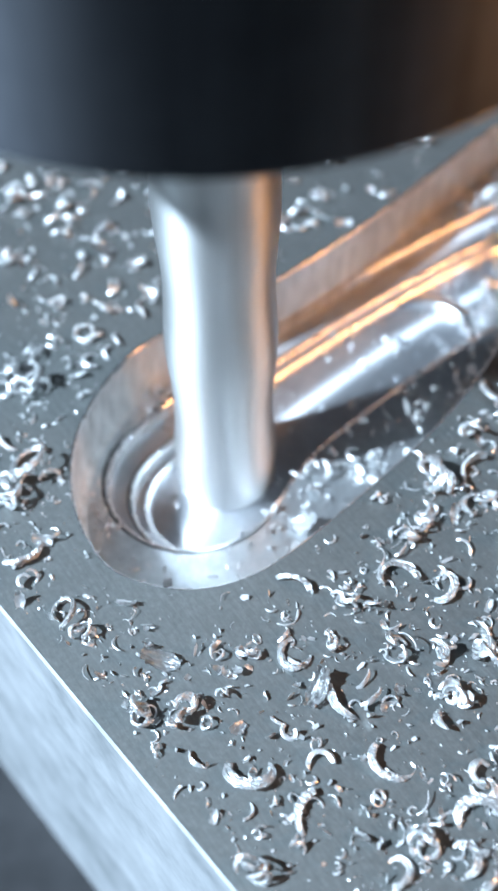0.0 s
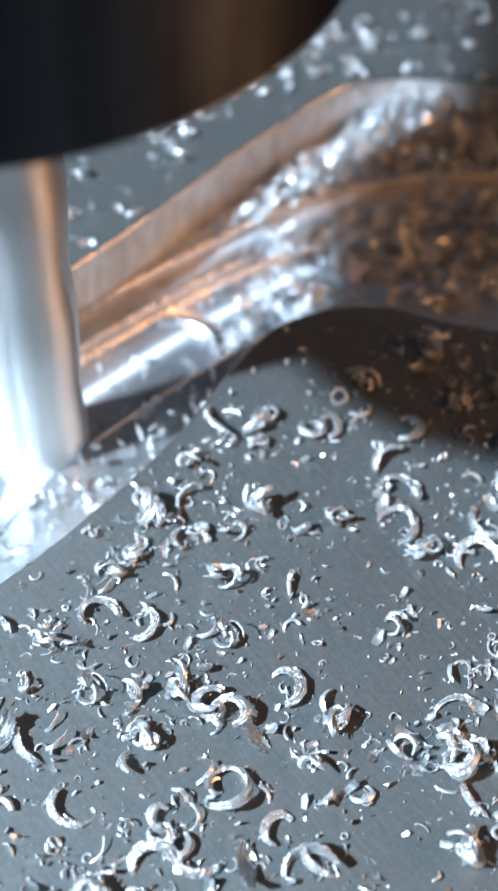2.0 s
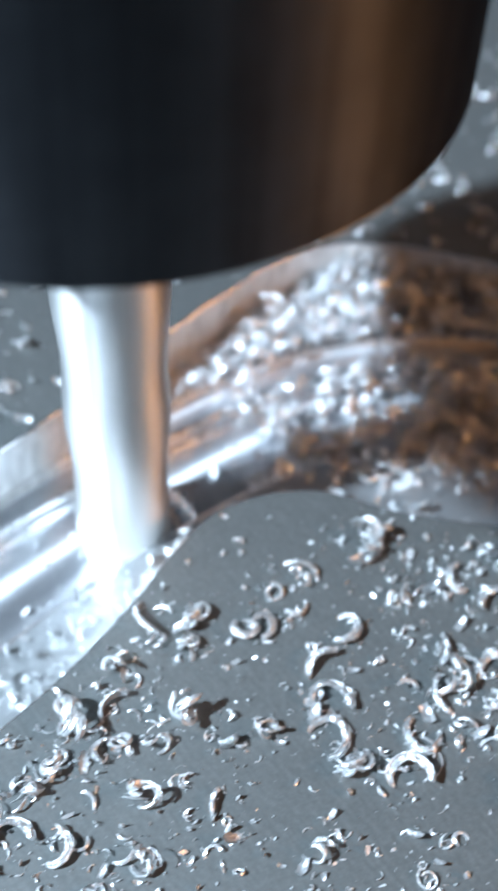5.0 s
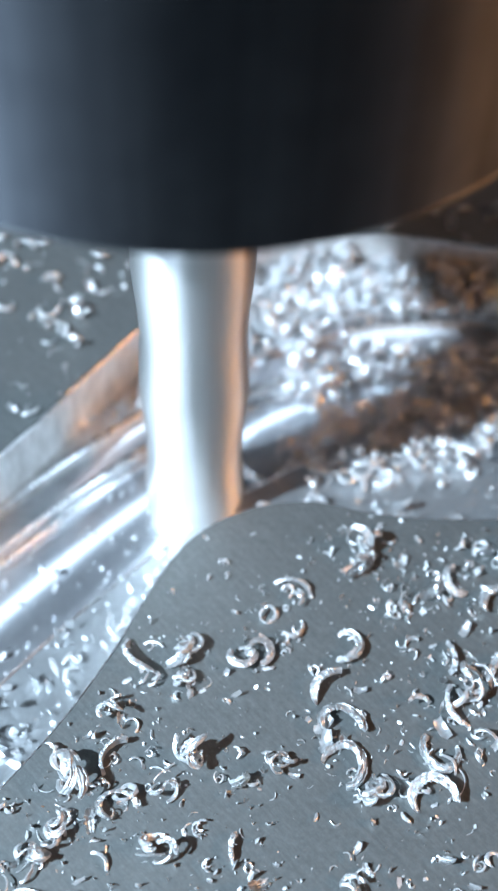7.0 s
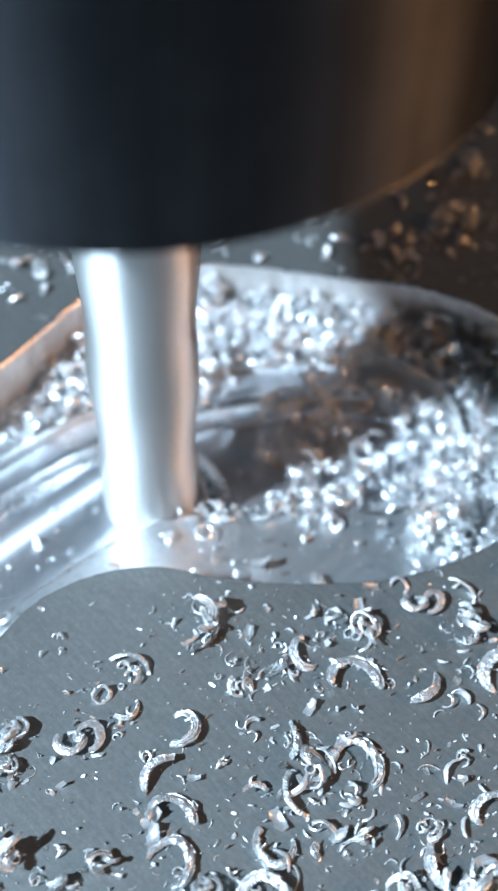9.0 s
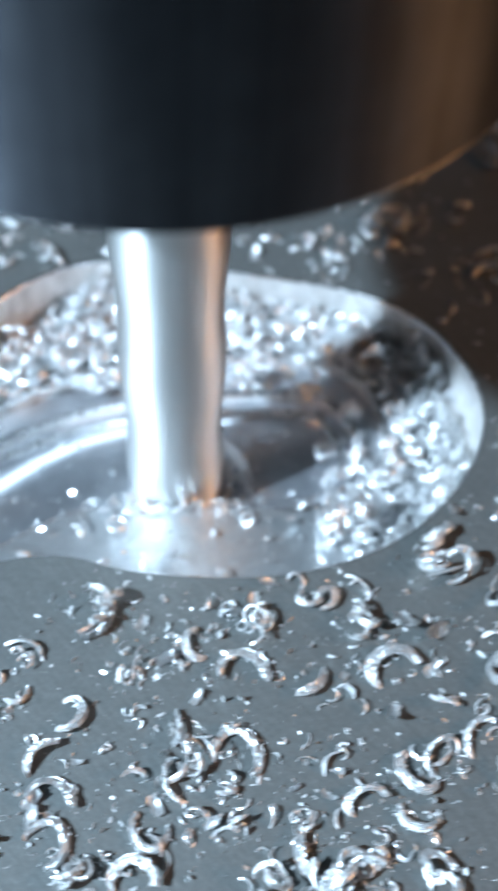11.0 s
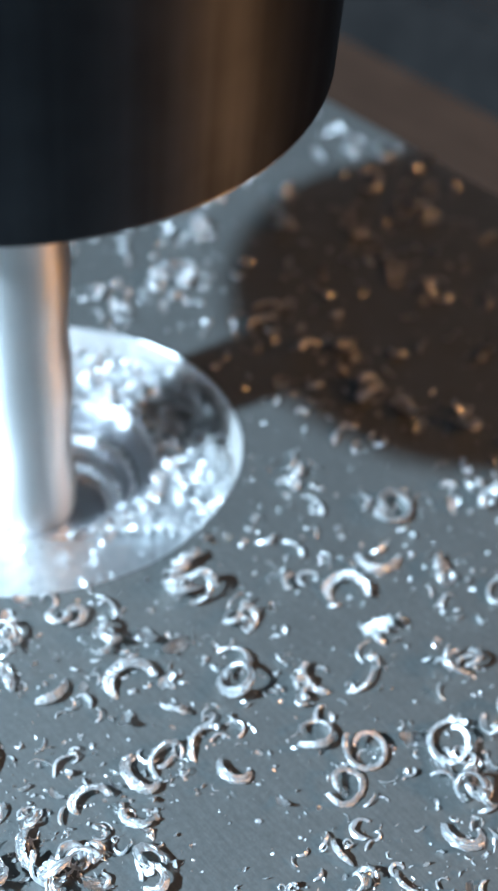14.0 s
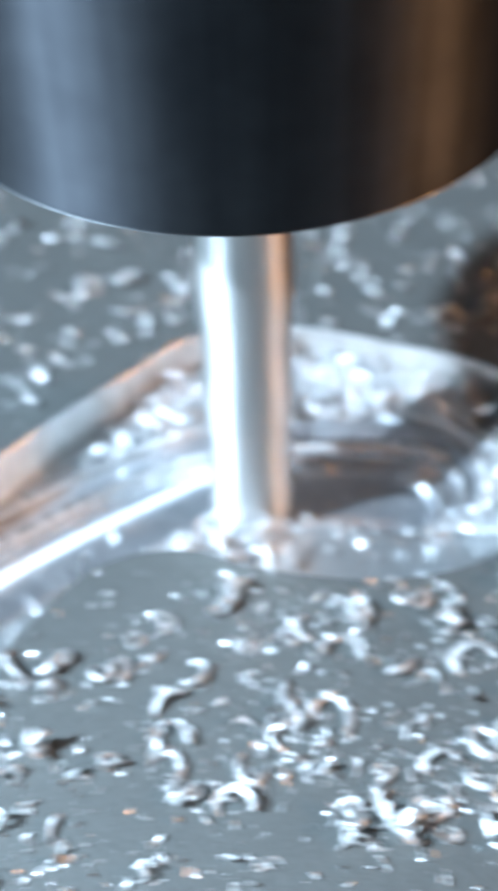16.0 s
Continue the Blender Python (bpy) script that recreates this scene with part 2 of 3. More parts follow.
SLOT = slot_loop(LINE, [6.6, 5.6, 5.4, 5.4, 5.6, 6.2, 7.0], 0.3)
DEEP_WIDTHS = [5.4, 4.9, 4.8, 4.8, 4.8, 5.0, 5.4]
DEEP = slot_loop(LINE, DEEP_WIDTHS, 0.1)
STEP = slot_loop(LINE, [7.6, 6.8, 6.6, 6.6, 7.0, 8.6, 9.4], 1.6)


def along_slot(bm):
    """Lays the way along the slot and across it, in mm, and the slot's course over a floor."""
    layer, course = bm.loops.layers.uv.new("along_slot"), bm.loops.layers.uv.new("slot_course")
    way = [0.0]
    for a, b in zip(LINE, LINE[1:]):
        way.append(way[-1] + (b - a).length)
    for v in bm.verts:
        q = Vector((v.co.x / MM, v.co.y / MM))
        k = min(range(1, len(LINE) - 1), key=lambda i: (LINE[i] - q).length_squared)
        t = (LINE[k + 1] - LINE[k - 1]).normalized()
        d = q - LINE[k]
        for loop in v.link_loops:
            loop[layer].uv, loop[course].uv = (way[k] + d.dot(t), d.dot(Vector((-t.y, t.x)))), t
    return bm


def slot_grid(line, widths, shift, z, lanes=12):
    """The level floor of a slot with round ends, in even rows, with the way along it and across it."""
    bm = bmesh.new()
    layer, course = bm.loops.layers.uv.new("along_slot"), bm.loops.layers.uv.new("slot_course")
    n, way, rows = len(line), 0.0, []
    for i in range(n):
        t = (line[min(i + 1, n - 1)] - line[max(i - 1, 0)]).normalized()
        w = float(np.interp(i / (n - 1), np.linspace(0, 1, len(widths)), widths))
        way += (line[i] - line[i - 1]).length if i else 0.0
        if i == 0:
            rows += [(line[0] - t * w * math.cos(a), t, w * math.sin(a), -w * math.cos(a)) for a in (radians(4 + 9 * k) for k in range(10))]
        rows.append((line[i], t, w, way))
        if i == n - 1:
            rows += [(line[i] + t * w * math.sin(a), t, w * math.cos(a), way + w * math.sin(a)) for a in (radians(5 + 9 * k) for k in range(10))]
    grid, flat = [], {}
    for c, t, w, u in rows:
        nor = Vector((-t.y, t.x))
        row = []
        for k in range(lanes + 1):
            d = w * (2 * k / lanes - 1)
            q = c + nor * (d + shift)
            v = bm.verts.new((q.x * MM, q.y * MM, z * MM))
            flat[v] = (u, d), t
            row.append(v)
        grid.append(row)
    for a, b in zip(grid, grid[1:]):
        for k in range(lanes):
            f = bm.faces.new((a[k + 1], a[k], b[k], b[k + 1]))
            for loop in f.loops:
                loop[layer].uv, loop[course].uv = flat[loop.vert]
            f.normal_update()
            if f.normal.z < 0:
                f.normal_flip()
    return bm


def rounded(loop, z, r, fall):
    """Profile of a rounded edge: r inwards, fall downwards."""
    return [(inset(loop, r * math.sin(a)), z - fall * (1 - math.cos(a))) for a in (math.radians(22.5 * k) for k in range(5))]


def workpiece():
    plate = new("workpiece")
    tagged(plate, "thick dull grey metal plate with a bright stepped milled pocket", "workpiece")
    s2 = math.sqrt(0.5)
    corner = lambda s, d: Vector(((s + d) * s2, (s - d) * s2))  # noqa: E731
    outline = [corner(-46.0, -120), corner(-46.0, 120), corner(100.5, 120), corner(100.5, -120)]
    part("top_face", sheet_between(outline, 0, POCKET), PLATE, plate, "dull grey scratched top face", smooth=False)
    bev = inset(POCKET, 0.16)
    foot = inset(bev, 0.6)
    part("edge_bevel", wall_between(rounded(POCKET, 0, 0.16, 0.18)), EDGE, plate, "fine bright deburred edge")
    part("pocket_wall", wall_between([(bev, -0.18), (bev, -2.0), (bev, FLOOR_Z + 0.6), (inset(bev, 0.18), FLOOR_Z + 0.18), (foot, FLOOR_Z)]), WALL, plate, "smooth bright milled wall")
    part("pocket_floor", sheet_between(foot, FLOOR_Z, STEP), LEDGE, plate, "milled floor with tool marks", smooth=False)
    s = inset(STEP, 0.42)
    part("step_edge", wall_between(rounded(STEP, FLOOR_Z, 0.42, 0.40)), EDGE, plate, "bright broken edge")
    part("step_wall", wall_between([(s, FLOOR_Z - 0.40), (s, STEP_Z)]), WALL, plate)
    part("step_floor", along_slot(sheet_between(s, STEP_Z, SLOT)), RING, plate, "narrow milled step", smooth=False)
    s = inset(SLOT, 0.42)
    part("slot_edge", wall_between(rounded(SLOT, STEP_Z, 0.42, 0.40)), EDGE, plate, "bright broken edge")
    part("slot_wall", wall_between([(s, STEP_Z - 0.40), (s, SLOT_Z)]), WALL, plate)
    part("slot_floor", along_slot(sheet_between(s, SLOT_Z, DEEP)), RING, plate, "shiny freshly cut slot floor", smooth=False)
    s, d = inset(DEEP, 0.22), inset(DEEP, 0.34)
    part("last_cut_edge", wall_between([(DEEP, SLOT_Z), (inset(DEEP, 0.08), SLOT_Z - 0.05), (s, SLOT_Z - 0.2), (d, SLOT_Z - 0.4), (d, DEEP_Z)]), EDGE, plate, "glinting rounded edge of the last cut")
    part("last_cut_floor", slot_grid(LINE, [w - 0.3 for w in DEEP_WIDTHS], 0.1, DEEP_Z), FLOOR, plate, "mirror bright floor of the last cut", smooth=False)
    bm = wall_between([(outline, 0.0), (inset_quad(outline, -0.25), -0.25), (inset_quad(outline, -0.25), -47.0)])
    part("sawn_side", bm, SIDE, plate, "pale sawn side face", smooth=False)
    return plate


def inset_quad(q, d):
    c = sum(q, Vector((0, 0))) / 4
    return [c + (p - c) * (1 - d * math.sqrt(2) / (p - c).length) for p in q]


workpiece()


# ---- what lies round it ----
def surroundings():
    bm = bmesh.new()
    box(bm, (-0.9, -0.9, -0.070), (0.9, 0.9, -0.047))
    tagged(new("machine_table", mesh_of("machine_table", bm, TABLE, False)), "dark oily cast iron machine table", "machine table", kind="structure")
    bm = bmesh.new()
    box(bm, (-1.0, -1.0, -0.80), (1.0, 1.0, -0.070))
    tagged(new("table_base", mesh_of("table_base", bm, TABLE, False)), "dark iron base under the table", "machine base", kind="structure")
    for name, lo, hi in (("wall_north", (-1.6, 1.5, -0.8), (1.6, 1.6, 1.6)), ("wall_south", (-1.6, -1.6, -0.8), (1.6, -1.5, 1.6)),
                         ("wall_east", (1.5, -1.5, -0.8), (1.6, 1.5, 1.6)), ("wall_west", (-1.6, -1.5, -0.8), (-1.5, 1.5, 1.6)),
                         ("ceiling", (-1.6, -1.6, 1.6), (1.6, 1.6, 1.7)), ("floor", (-1.6, -1.6, -0.9), (1.6, 1.6, -0.8))):
        bm = bmesh.new()
        box(bm, lo, hi)
        tagged(new(name, mesh_of(name, bm, SHOP, False)), "plain dim grey painted enclosure", "enclosure", kind="structure")
    turn = radians(-45)
    bm = bmesh.new()
    box(bm, (-0.16, 0.0, 0.0), (0.16, 0.048, 0.020))
    bmesh.ops.bevel(bm, geom=bm.edges[:], offset=0.002, segments=2, affect="EDGES")
    board = new("packing_board", mesh_of("packing_board", bm, WOOD, False))
    board.matrix_world = Matrix.Translation((0.074, 0.074, -0.047)) @ Matrix.Rotation(turn, 4, "Z")
    tagged(board, "brown board lying on the table beside the plate", "board")
    for k in range(6):
        bm = bmesh.new()
        box(bm, (-0.14, 0.0, 0.0), (0.14, 0.008, 0.030))
        bmesh.ops.bevel(bm, geom=bm.edges[:], offset=0.002, segments=2, affect="EDGES")
        bar = new("steel_bar", mesh_of("steel_bar", bm, IRON, False))
        bar.matrix_world = Matrix.Translation((0.112 + 0.015 * k, 0.112 + 0.015 * k, -0.047)) @ Matrix.Rotation(turn, 4, "Z")
        tagged(bar, "dark steel bar lying on the machine table", "bar", "bars on the table")


surroundings()


# ---- the holder with its cutter and an unseen added nose: moves as one ----
def milling_tool():
    tool = new("milling_tool")
    tagged(tool, "black tool holder with a spinning end mill", "milling tool")
    part("holder_body", lathe([(22.9, 42.85), (23.03, 42.92), (23.07, 43.0), (23.07, 43.1), (23.07, 43.4), (23.07, 50.0), (23.07, 59.6), (23.07, 60.0), (22.95, 60.12), (22.95, 60.3), (23.07, 60.42), (23.07, 60.8), (23.07, 80.0), (23.07, 97.0), (23.07, 97.5), (10.0, 97.6)], 160), HOLDER, tool, "black polished holder body").location.z = -0.3 * MM
    part("rim", lathe([(5.0, 43.6), (5.0, 42.6), (22.8, 42.6), (23.02, 42.8), (22.7, 43.2)], 160), RIM, tool, "thin paler rim").location.z = -0.3 * MM
    # added out of sight; its breadth is set so that it shades the far plate
    part("unseen_spindle_nose", lathe([(24.0, 98.0), (57.0, 100.0), (59.0, 102.0), (59.0, 220.0)], 96), HOLDER, tool, "unseen broad black spindle nose, sized to shade the far plate")
    part("shank", lathe([(3.0, 50.0), (4.78, 49.8), (4.78, 49.0), (4.72, 42.0), (4.50, 27.0), (4.48, 26.2), (4.46, 25.9), (4.46, 25.8)], 64), CUTTER, tool, "plain round shank")
    rows = [(3.0, 26.4), (4.4, 26.3), (4.45, 26.1), (4.46, 25.9)]
    for k in range(40):
        z = 26.0 - (k + 1) * (34.2 / 40)
        rows.append((4.40 - 0.0105 * k + 0.15 * math.sin(k * 0.40), z))
    rows += [(3.98, -8.4), (3.92, -8.55), (3.8, -8.6), (3.0, -8.62)]
    part("cutting_end", lathe(rows, 64), CUTTER, tool, "fluted end blurred by the spin")
    return tool


TOOL = milling_tool()


# ---- chips ----
def ribbon(radius, turns, width, thick, rise, rng, taper=0.75, tilt=0.0, steps=30, across=5):
    """A curled chip: a torn ribbon, bowed and ridged along its length, that winds up about an axis."""
    bm, rows = bmesh.new(), []
    phase = rng.uniform(0, 6.28)
    ridge = [rng.uniform(-0.8, 0.6) * thick + (0.9 * thick if j % 2 else 0) for j in range(across)]
    wander = [rng.uniform(-0.05, 0.05) for _ in range(3)]
    for k in range(steps + 1):
        u = k / steps
        a = 2 * math.pi * turns * u
        r = radius * (1 - 0.62 * u * min(turns, 1.6) / 1.6) * (1 + wander[0] * math.sin(3 * a + phase) + 0.5 * wander[1] * math.sin(5 * a))
        swell = (math.sin(math.pi * min(1.0, 0.08 + 0.95 * u)) ** 0.5) * taper + (1 - taper)
        w = 0.86 * width * swell * (1 + 0.05 * math.sin(2.3 * u * 6.28 + phase))
        c = Vector((r * math.cos(a), r * math.sin(a), rise * u + w * 0.5))
        out, up = Vector((math.cos(a), math.sin(a), 0)), Vector((0, 0, 1))
        lean = tilt + (0.2 + wander[2]) * math.sin(2 * a + phase)
        o2, u2 = out * math.cos(lean) + up * math.sin(lean), up * math.cos(lean) - out * math.sin(lean)
        low, high = -0.5 - rng.uniform(0, 0.13), 0.5 + rng.uniform(0, 0.22)
        ring = []
        for j in range(across):
            v = j / (across - 1)
            bow = 0.10 * width * (1 - (2 * v - 1) ** 2)
            ring.append(c + u2 * w * (low + (high - low) * v) + o2 * (thick + bow + ridge[j] * (0.9 + 0.3 * math.sin(5 * u * 6.28 + j)) + rng.uniform(-0.35, 0.35) * thick))
        for v in (0.96, 0.5, 0.04):
            ring.append(c + u2 * w * (low + (high - low) * v) + o2 * (0.06 * width * (1 - (2 * v - 1) ** 2) - 0.3 * thick))
        rows.append([bm.verts.new(p * MM) for p in ring])
    for a, b in zip(rows, rows[1:]):
        for k in range(len(a)):
            bm.faces.new((a[k - 1], a[k], b[k], b[k - 1]))
    bm.faces.new(rows[0][::-1])
    bm.faces.new(rows[-1])
    bmesh.ops.recalc_face_normals(bm, faces=bm.faces)
    return bm


def settle(bm):
    low = min(v.co.z for v in bm.verts)
    bmesh.ops.translate(bm, verts=bm.verts, vec=(0, 0, -low))
    return bm


def flake(size, rng, lift, fine=True):
    """A torn, cupped flake, ridged along its length."""
    bm = bmesh.new()
    n, m = (15, 11) if fine else (8, 5)
    grid, phase, bite = [], rng.uniform(0, 6.28), [rng.uniform(0.7, 1.25) for _ in range(n)]
    for i in range(n):
        row = []
        for j in range(m):
            u, v = i / (n - 1) - 0.5, j / (m - 1) - 0.5
            w = (1 - 1.2 * abs(u) ** 1.6) * (bite[i] if j in (0, m - 1) else 1)
            row.append(bm.verts.new(Vector((u * 1.9 + 0.06 * rng.uniform(-1, 1), v * w * 1.1 + 0.03 * rng.uniform(-1, 1),
                                            lift * (u * u * 1.6 + v * v) + 0.03 * math.sin(v * 21 + phase) + 0.02 * rng.uniform(-1, 1))) * size * MM))
        grid.append(row)
    top = [bm.faces.new((grid[i][j], grid[i + 1][j], grid[i + 1][j + 1], grid[i][j + 1])) for i in range(n - 1) for j in range(m - 1)]
    bmesh.ops.solidify(bm, geom=top, thickness=0.12 * MM)
    bmesh.ops.recalc_face_normals(bm, faces=bm.faces)
    return bm


def tangle(rng, fine=True):
    """A few short curls and a hair of metal caught in each other, as one piece."""
    bm = bmesh.new()
    pieces = [ribbon(rng.uniform(0.35, 0.75), rng.uniform(0.3, 0.75), rng.uniform(0.3, 0.55), 0.06, rng.uniform(0, 0.5), rng, taper=0.9, tilt=rng.uniform(-0.5, 1.2), steps=18 if fine else 9, across=7 if fine else 3) for _ in range(rng.choice((3, 4, 5) if fine else (2, 3)))]
    if fine:
        pieces.append(ribbon(rng.uniform(0.5, 0.9), rng.uniform(0.15, 0.35), 0.12, 0.03, rng.uniform(0, 0.5), rng, steps=12, across=3))
    for piece in pieces:
        turn = Euler((rng.uniform(-0.9, 0.9), rng.uniform(-0.9, 0.9), rng.uniform(0, 6.28))).to_matrix().to_4x4()
        bmesh.ops.transform(piece, matrix=Matrix.Translation((rng.uniform(-0.5, 0.5) * MM, rng.uniform(-0.5, 0.5) * MM, 0)) @ turn, verts=piece.verts)
        me = bpy.data.meshes.new("piece")
        piece.to_mesh(me)
        piece.free()
        bm.from_mesh(me)
        bpy.data.meshes.remove(me)
    return bm


def chip_meshes(mat, fine=True):
    """Unit chips about 1 mm in radius, by kind: c open curl, r coil, a arc, b bright flake, o upturned flake, f tangle, h hair."""
    rng, kinds = random.Random(5), {}
    steps, across = (44, 9) if fine else (14, 3)

    def tipped(bm, x, y):
        bmesh.ops.rotate(bm, cent=(0, 0, 0), matrix=Euler((x, y, 0)).to_matrix(), verts=bm.verts)
        return bm
    curl = lambda *a, **k: ribbon(*a, steps=steps, across=across, **k)  # noqa: E731
    kinds["c"] = [tipped(curl(0.86, rng.uniform(0.45, 0.72), rng.uniform(0.40, 0.54), 0.065, 0.1, rng, taper=0.92, tilt=rng.uniform(0.4, 1.2)), rng.uniform(-0.25, 0.25), rng.uniform(-0.25, 0.25)) for _ in range(8)]
    kinds["r"] = [tipped(curl(0.88, rng.uniform(0.85, 1.35), rng.uniform(0.32, 0.46), 0.06, rng.uniform(0.2, 0.6), rng, taper=0.9, tilt=rng.uniform(0.1, 1.0)), rng.uniform(-0.5, 0.5), rng.uniform(-0.5, 0.5)) for _ in range(6)]
    kinds["a"] = [tipped(curl(1.05, rng.uniform(0.28, 0.46), rng.uniform(0.36, 0.50), 0.065, rng.uniform(0, 0.4), rng, taper=0.92, tilt=rng.uniform(-0.2, 1.1)), rng.uniform(-0.5, 0.5), rng.uniform(-0.4, 0.4)) for _ in range(8)]
    kinds["b"] = [tipped(flake(0.8, rng, rng.uniform(0.4, 0.9), fine), rng.uniform(-0.6, 0.1), rng.uniform(-0.7, -0.1)) for _ in range(5)]
    kinds["o"] = [tipped(flake(0.72, rng, rng.uniform(0.4, 0.8), fine), rng.uniform(-0.3, 0.3), rng.uniform(0.45, 0.95)) for _ in range(5)]
    kinds["f"] = [tangle(rng, fine) for _ in range(10)]
    kinds["h"] = [curl(rng.uniform(0.8, 1.6), rng.uniform(0.12, 0.4), 0.13, 0.035, rng.uniform(0, 0.5), rng) for _ in range(5)]
    return {k: [mesh_of("metal_chip", settle(bm), mat) for bm in some] for k, some in kinds.items()}


CHIPS = []
CHIPS += [
    (-22.1, -9.7, 1.55, 'c'), (-19, -0.8, 1.64, 'f'), (-15.7, 0.1, 1.44, 'a'), (-20.5, -4.2, 1.2, 'f'), (-16, -3.2, 1.41, 'c'), (-21.1, -6.3, 1.19, 'f'),
    (-18.1, -10.4, 1.35, 'c'), (-30, -11.9, 1.53, 'a'), (-25.7, -12.5, 0.95, 'f'), (-22.8, -12.5, 0.95, 'o'), (-29.1, -16.6, 1.3, 'r'), (-26.7, -16.1, 0.93, 'f'),
    (-26.9, -19.5, 1.65, 'b'), (-24.7, -20, 1.65, 'a'), (-21.9, -23.9, 1.61, 'c'), (-21.6, -19.3, 0.92, 'o'), (-38.3, -18.3, 1.67, 'b'), (-39.1, -22.6, 1.46, 'f'),
    (-35.4, -22.2, 1.45, 'f'), (-45.5, -15.3, 1.34, 'r'), (-44.2, -16.6, 0.95, 'f'), (-41.2, -13.9, 0.96, 'b'), (-42.2, -19.9, 0.67, 'o'), (-32.4, -16.9, 0.93, 'f'),
    (-33.4, -20.7, 0.66, 'f'), (-31.3, -25, 1.43, 'f'), (-28.3, -28.9, 0.7, 'o'), (-25.9, -28.7, 1.58, 'a'), (-23.7, -29.8, 1.05, 'o'), (-21.7, -29.2, 0.7, 'a'),
]
CHIPS += [
    (-19.6, -30, 1.22, 'f'), (-17.4, -30.5, 1.57, 'c'), (-21.1, -31.9, 1.38, 'c'), (-16.7, -28, 1.42, 'a'), (-16.1, -25.4, 1.07, 'f'), (-15.8, -15.6, 1.51, 'f'),
    (-17.7, -19.3, 1.29, 'f'), (-17.8, -21.3, 1.09, 'a'), (-18.9, -15.7, 1.13, 'f'), (-21.7, -15.9, 1.12, 'f'), (-30.5, -32.5, 1.21, 'f'), (-35.4, -28.2, 0.64, 'a'),
    (-29.3, -21.7, 0.72, 'a'), (-52.2, 0.6, 1.27, 'a'), (-50.4, -2.4, 1.87, 'r'), (-51.7, -4.8, 1.44, 'f'), (-48.7, -4, 1.23, 'a'), (-50.3, -9.5, 1.59, 'a'),
    (-52.1, 5.7, 1.31, 'f'), (-54.3, 7.4, 1.33, 'f'), (-44.4, 18.1, 1.16, 'b'), (-48.6, 7.6, 0.88, 'b'), (-49.2, 22.4, 1.68, 'b'), (-53.9, 28.2, 1, 'f'),
    (-58.5, 29.5, 1.02, 'f'), (-49.9, -11.2, 0.59, 'f'), (-53, 10.1, 0.99, 'f'), (-57.2, 21, 1.06, 'f'), (-52.1, 15.7, 0.83, 'f'), (-49.5, 25.9, 1.08, 'o'),
]
CHIPS += [
    (-13.7, 8.7, 1.63, 'a'), (-10.9, 9, 1.43, 'f'), (-4.1, 11.7, 1.86, 'r'), (1.3, 9.4, 1.23, 'o'), (2.8, 18.4, 1.52, 'f'), (9.9, 15.7, 1.51, 'c'),
    (7.8, 13.5, 1.27, 'o'), (5.2, 11.9, 1.05, 'f'), (-0.2, 5, 1.6, 'a'), (-0.5, 2.5, 0.99, 'f'), (-0, -0.2, 1.75, 'c'), (-7.3, -1.5, 1.15, 'o'),
    (7.1, 0.8, 1.78, 'r'), (9.2, 3.7, 1.61, 'a'), (5.9, -2.6, 1.74, 'f'), (5.9, -7.6, 0.94, 'o'), (7.5, 8.2, 1.64, 'a'), (-4.6, -0.1, 0.97, 'f'),
    (-10.3, 0.7, 1.56, 'f'), (-16.3, 3.8, 1.19, 'f'), (-17.8, -3.9, 1.14, 'o'), (-13.3, -6.3, 1.31, 'f'), (-12.8, -1.9, 0.96, 'f'), (-7.4, -6.7, 1.31, 'a'),
    (-6.8, -8.9, 1.11, 'b'), (-12.5, -11, 1.1, 'f'), (-8.6, -14.6, 1.62, 'c'), (-12.7, -16.8, 1.61, 'f'), (-16.1, -13.1, 0.91, 'o'), (-14, -13.7, 0.91, 'o'),
]
CHIPS += [
    (-4.9, -17.1, 1.61, 'f'), (-10.3, -18.9, 1.49, 'o'), (6.7, -15.5, 1.46, 'b'), (3.6, -16.5, 1.44, 'a'), (8.2, -12.6, 1.11, 'o'), (6.7, -10.6, 0.74, 'r'),
    (4.1, -13.5, 0.55, 'a'), (1, -18.5, 1.07, 'b'), (4.1, -18.7, 1.25, 'f'), (13.1, 82.4, 1.39, 'f'), (9.3, 68.5, 1.17, 'o'), (3.1, 62.9, 1.24, 'f'),
    (12.6, 12.2, 1.74, 'a'), (12.8, 17, 1.19, 'o'), (21.8, 19.3, 1.22, 'a'), (2.7, 16.2, 1.75, 'b'), (5.9, 16.5, 0.78, 'b'), (13.4, 5.8, 1.88, 'r'),
    (7.6, 5.8, 0.75, 'o'), (5.4, 3.3, 1.1, 'a'), (9.8, 5.5, 1.31, 'f'), (12.9, 0.7, 0.92, 'f'), (11.6, -0.6, 0.91, 'a'), (-3.2, 13.6, 1.35, 'a'),
    (-6.3, 8.4, 1.31, 'f'), (-11.3, 6.6, 1.12, 'f'), (-12.9, 56, 0.98, 'f'), (-10.8, 55.2, 0.88, 'f'), (4.8, 55.1, 0.88, 'f'), (28.1, 67.4, 1.61, 'o'),
]
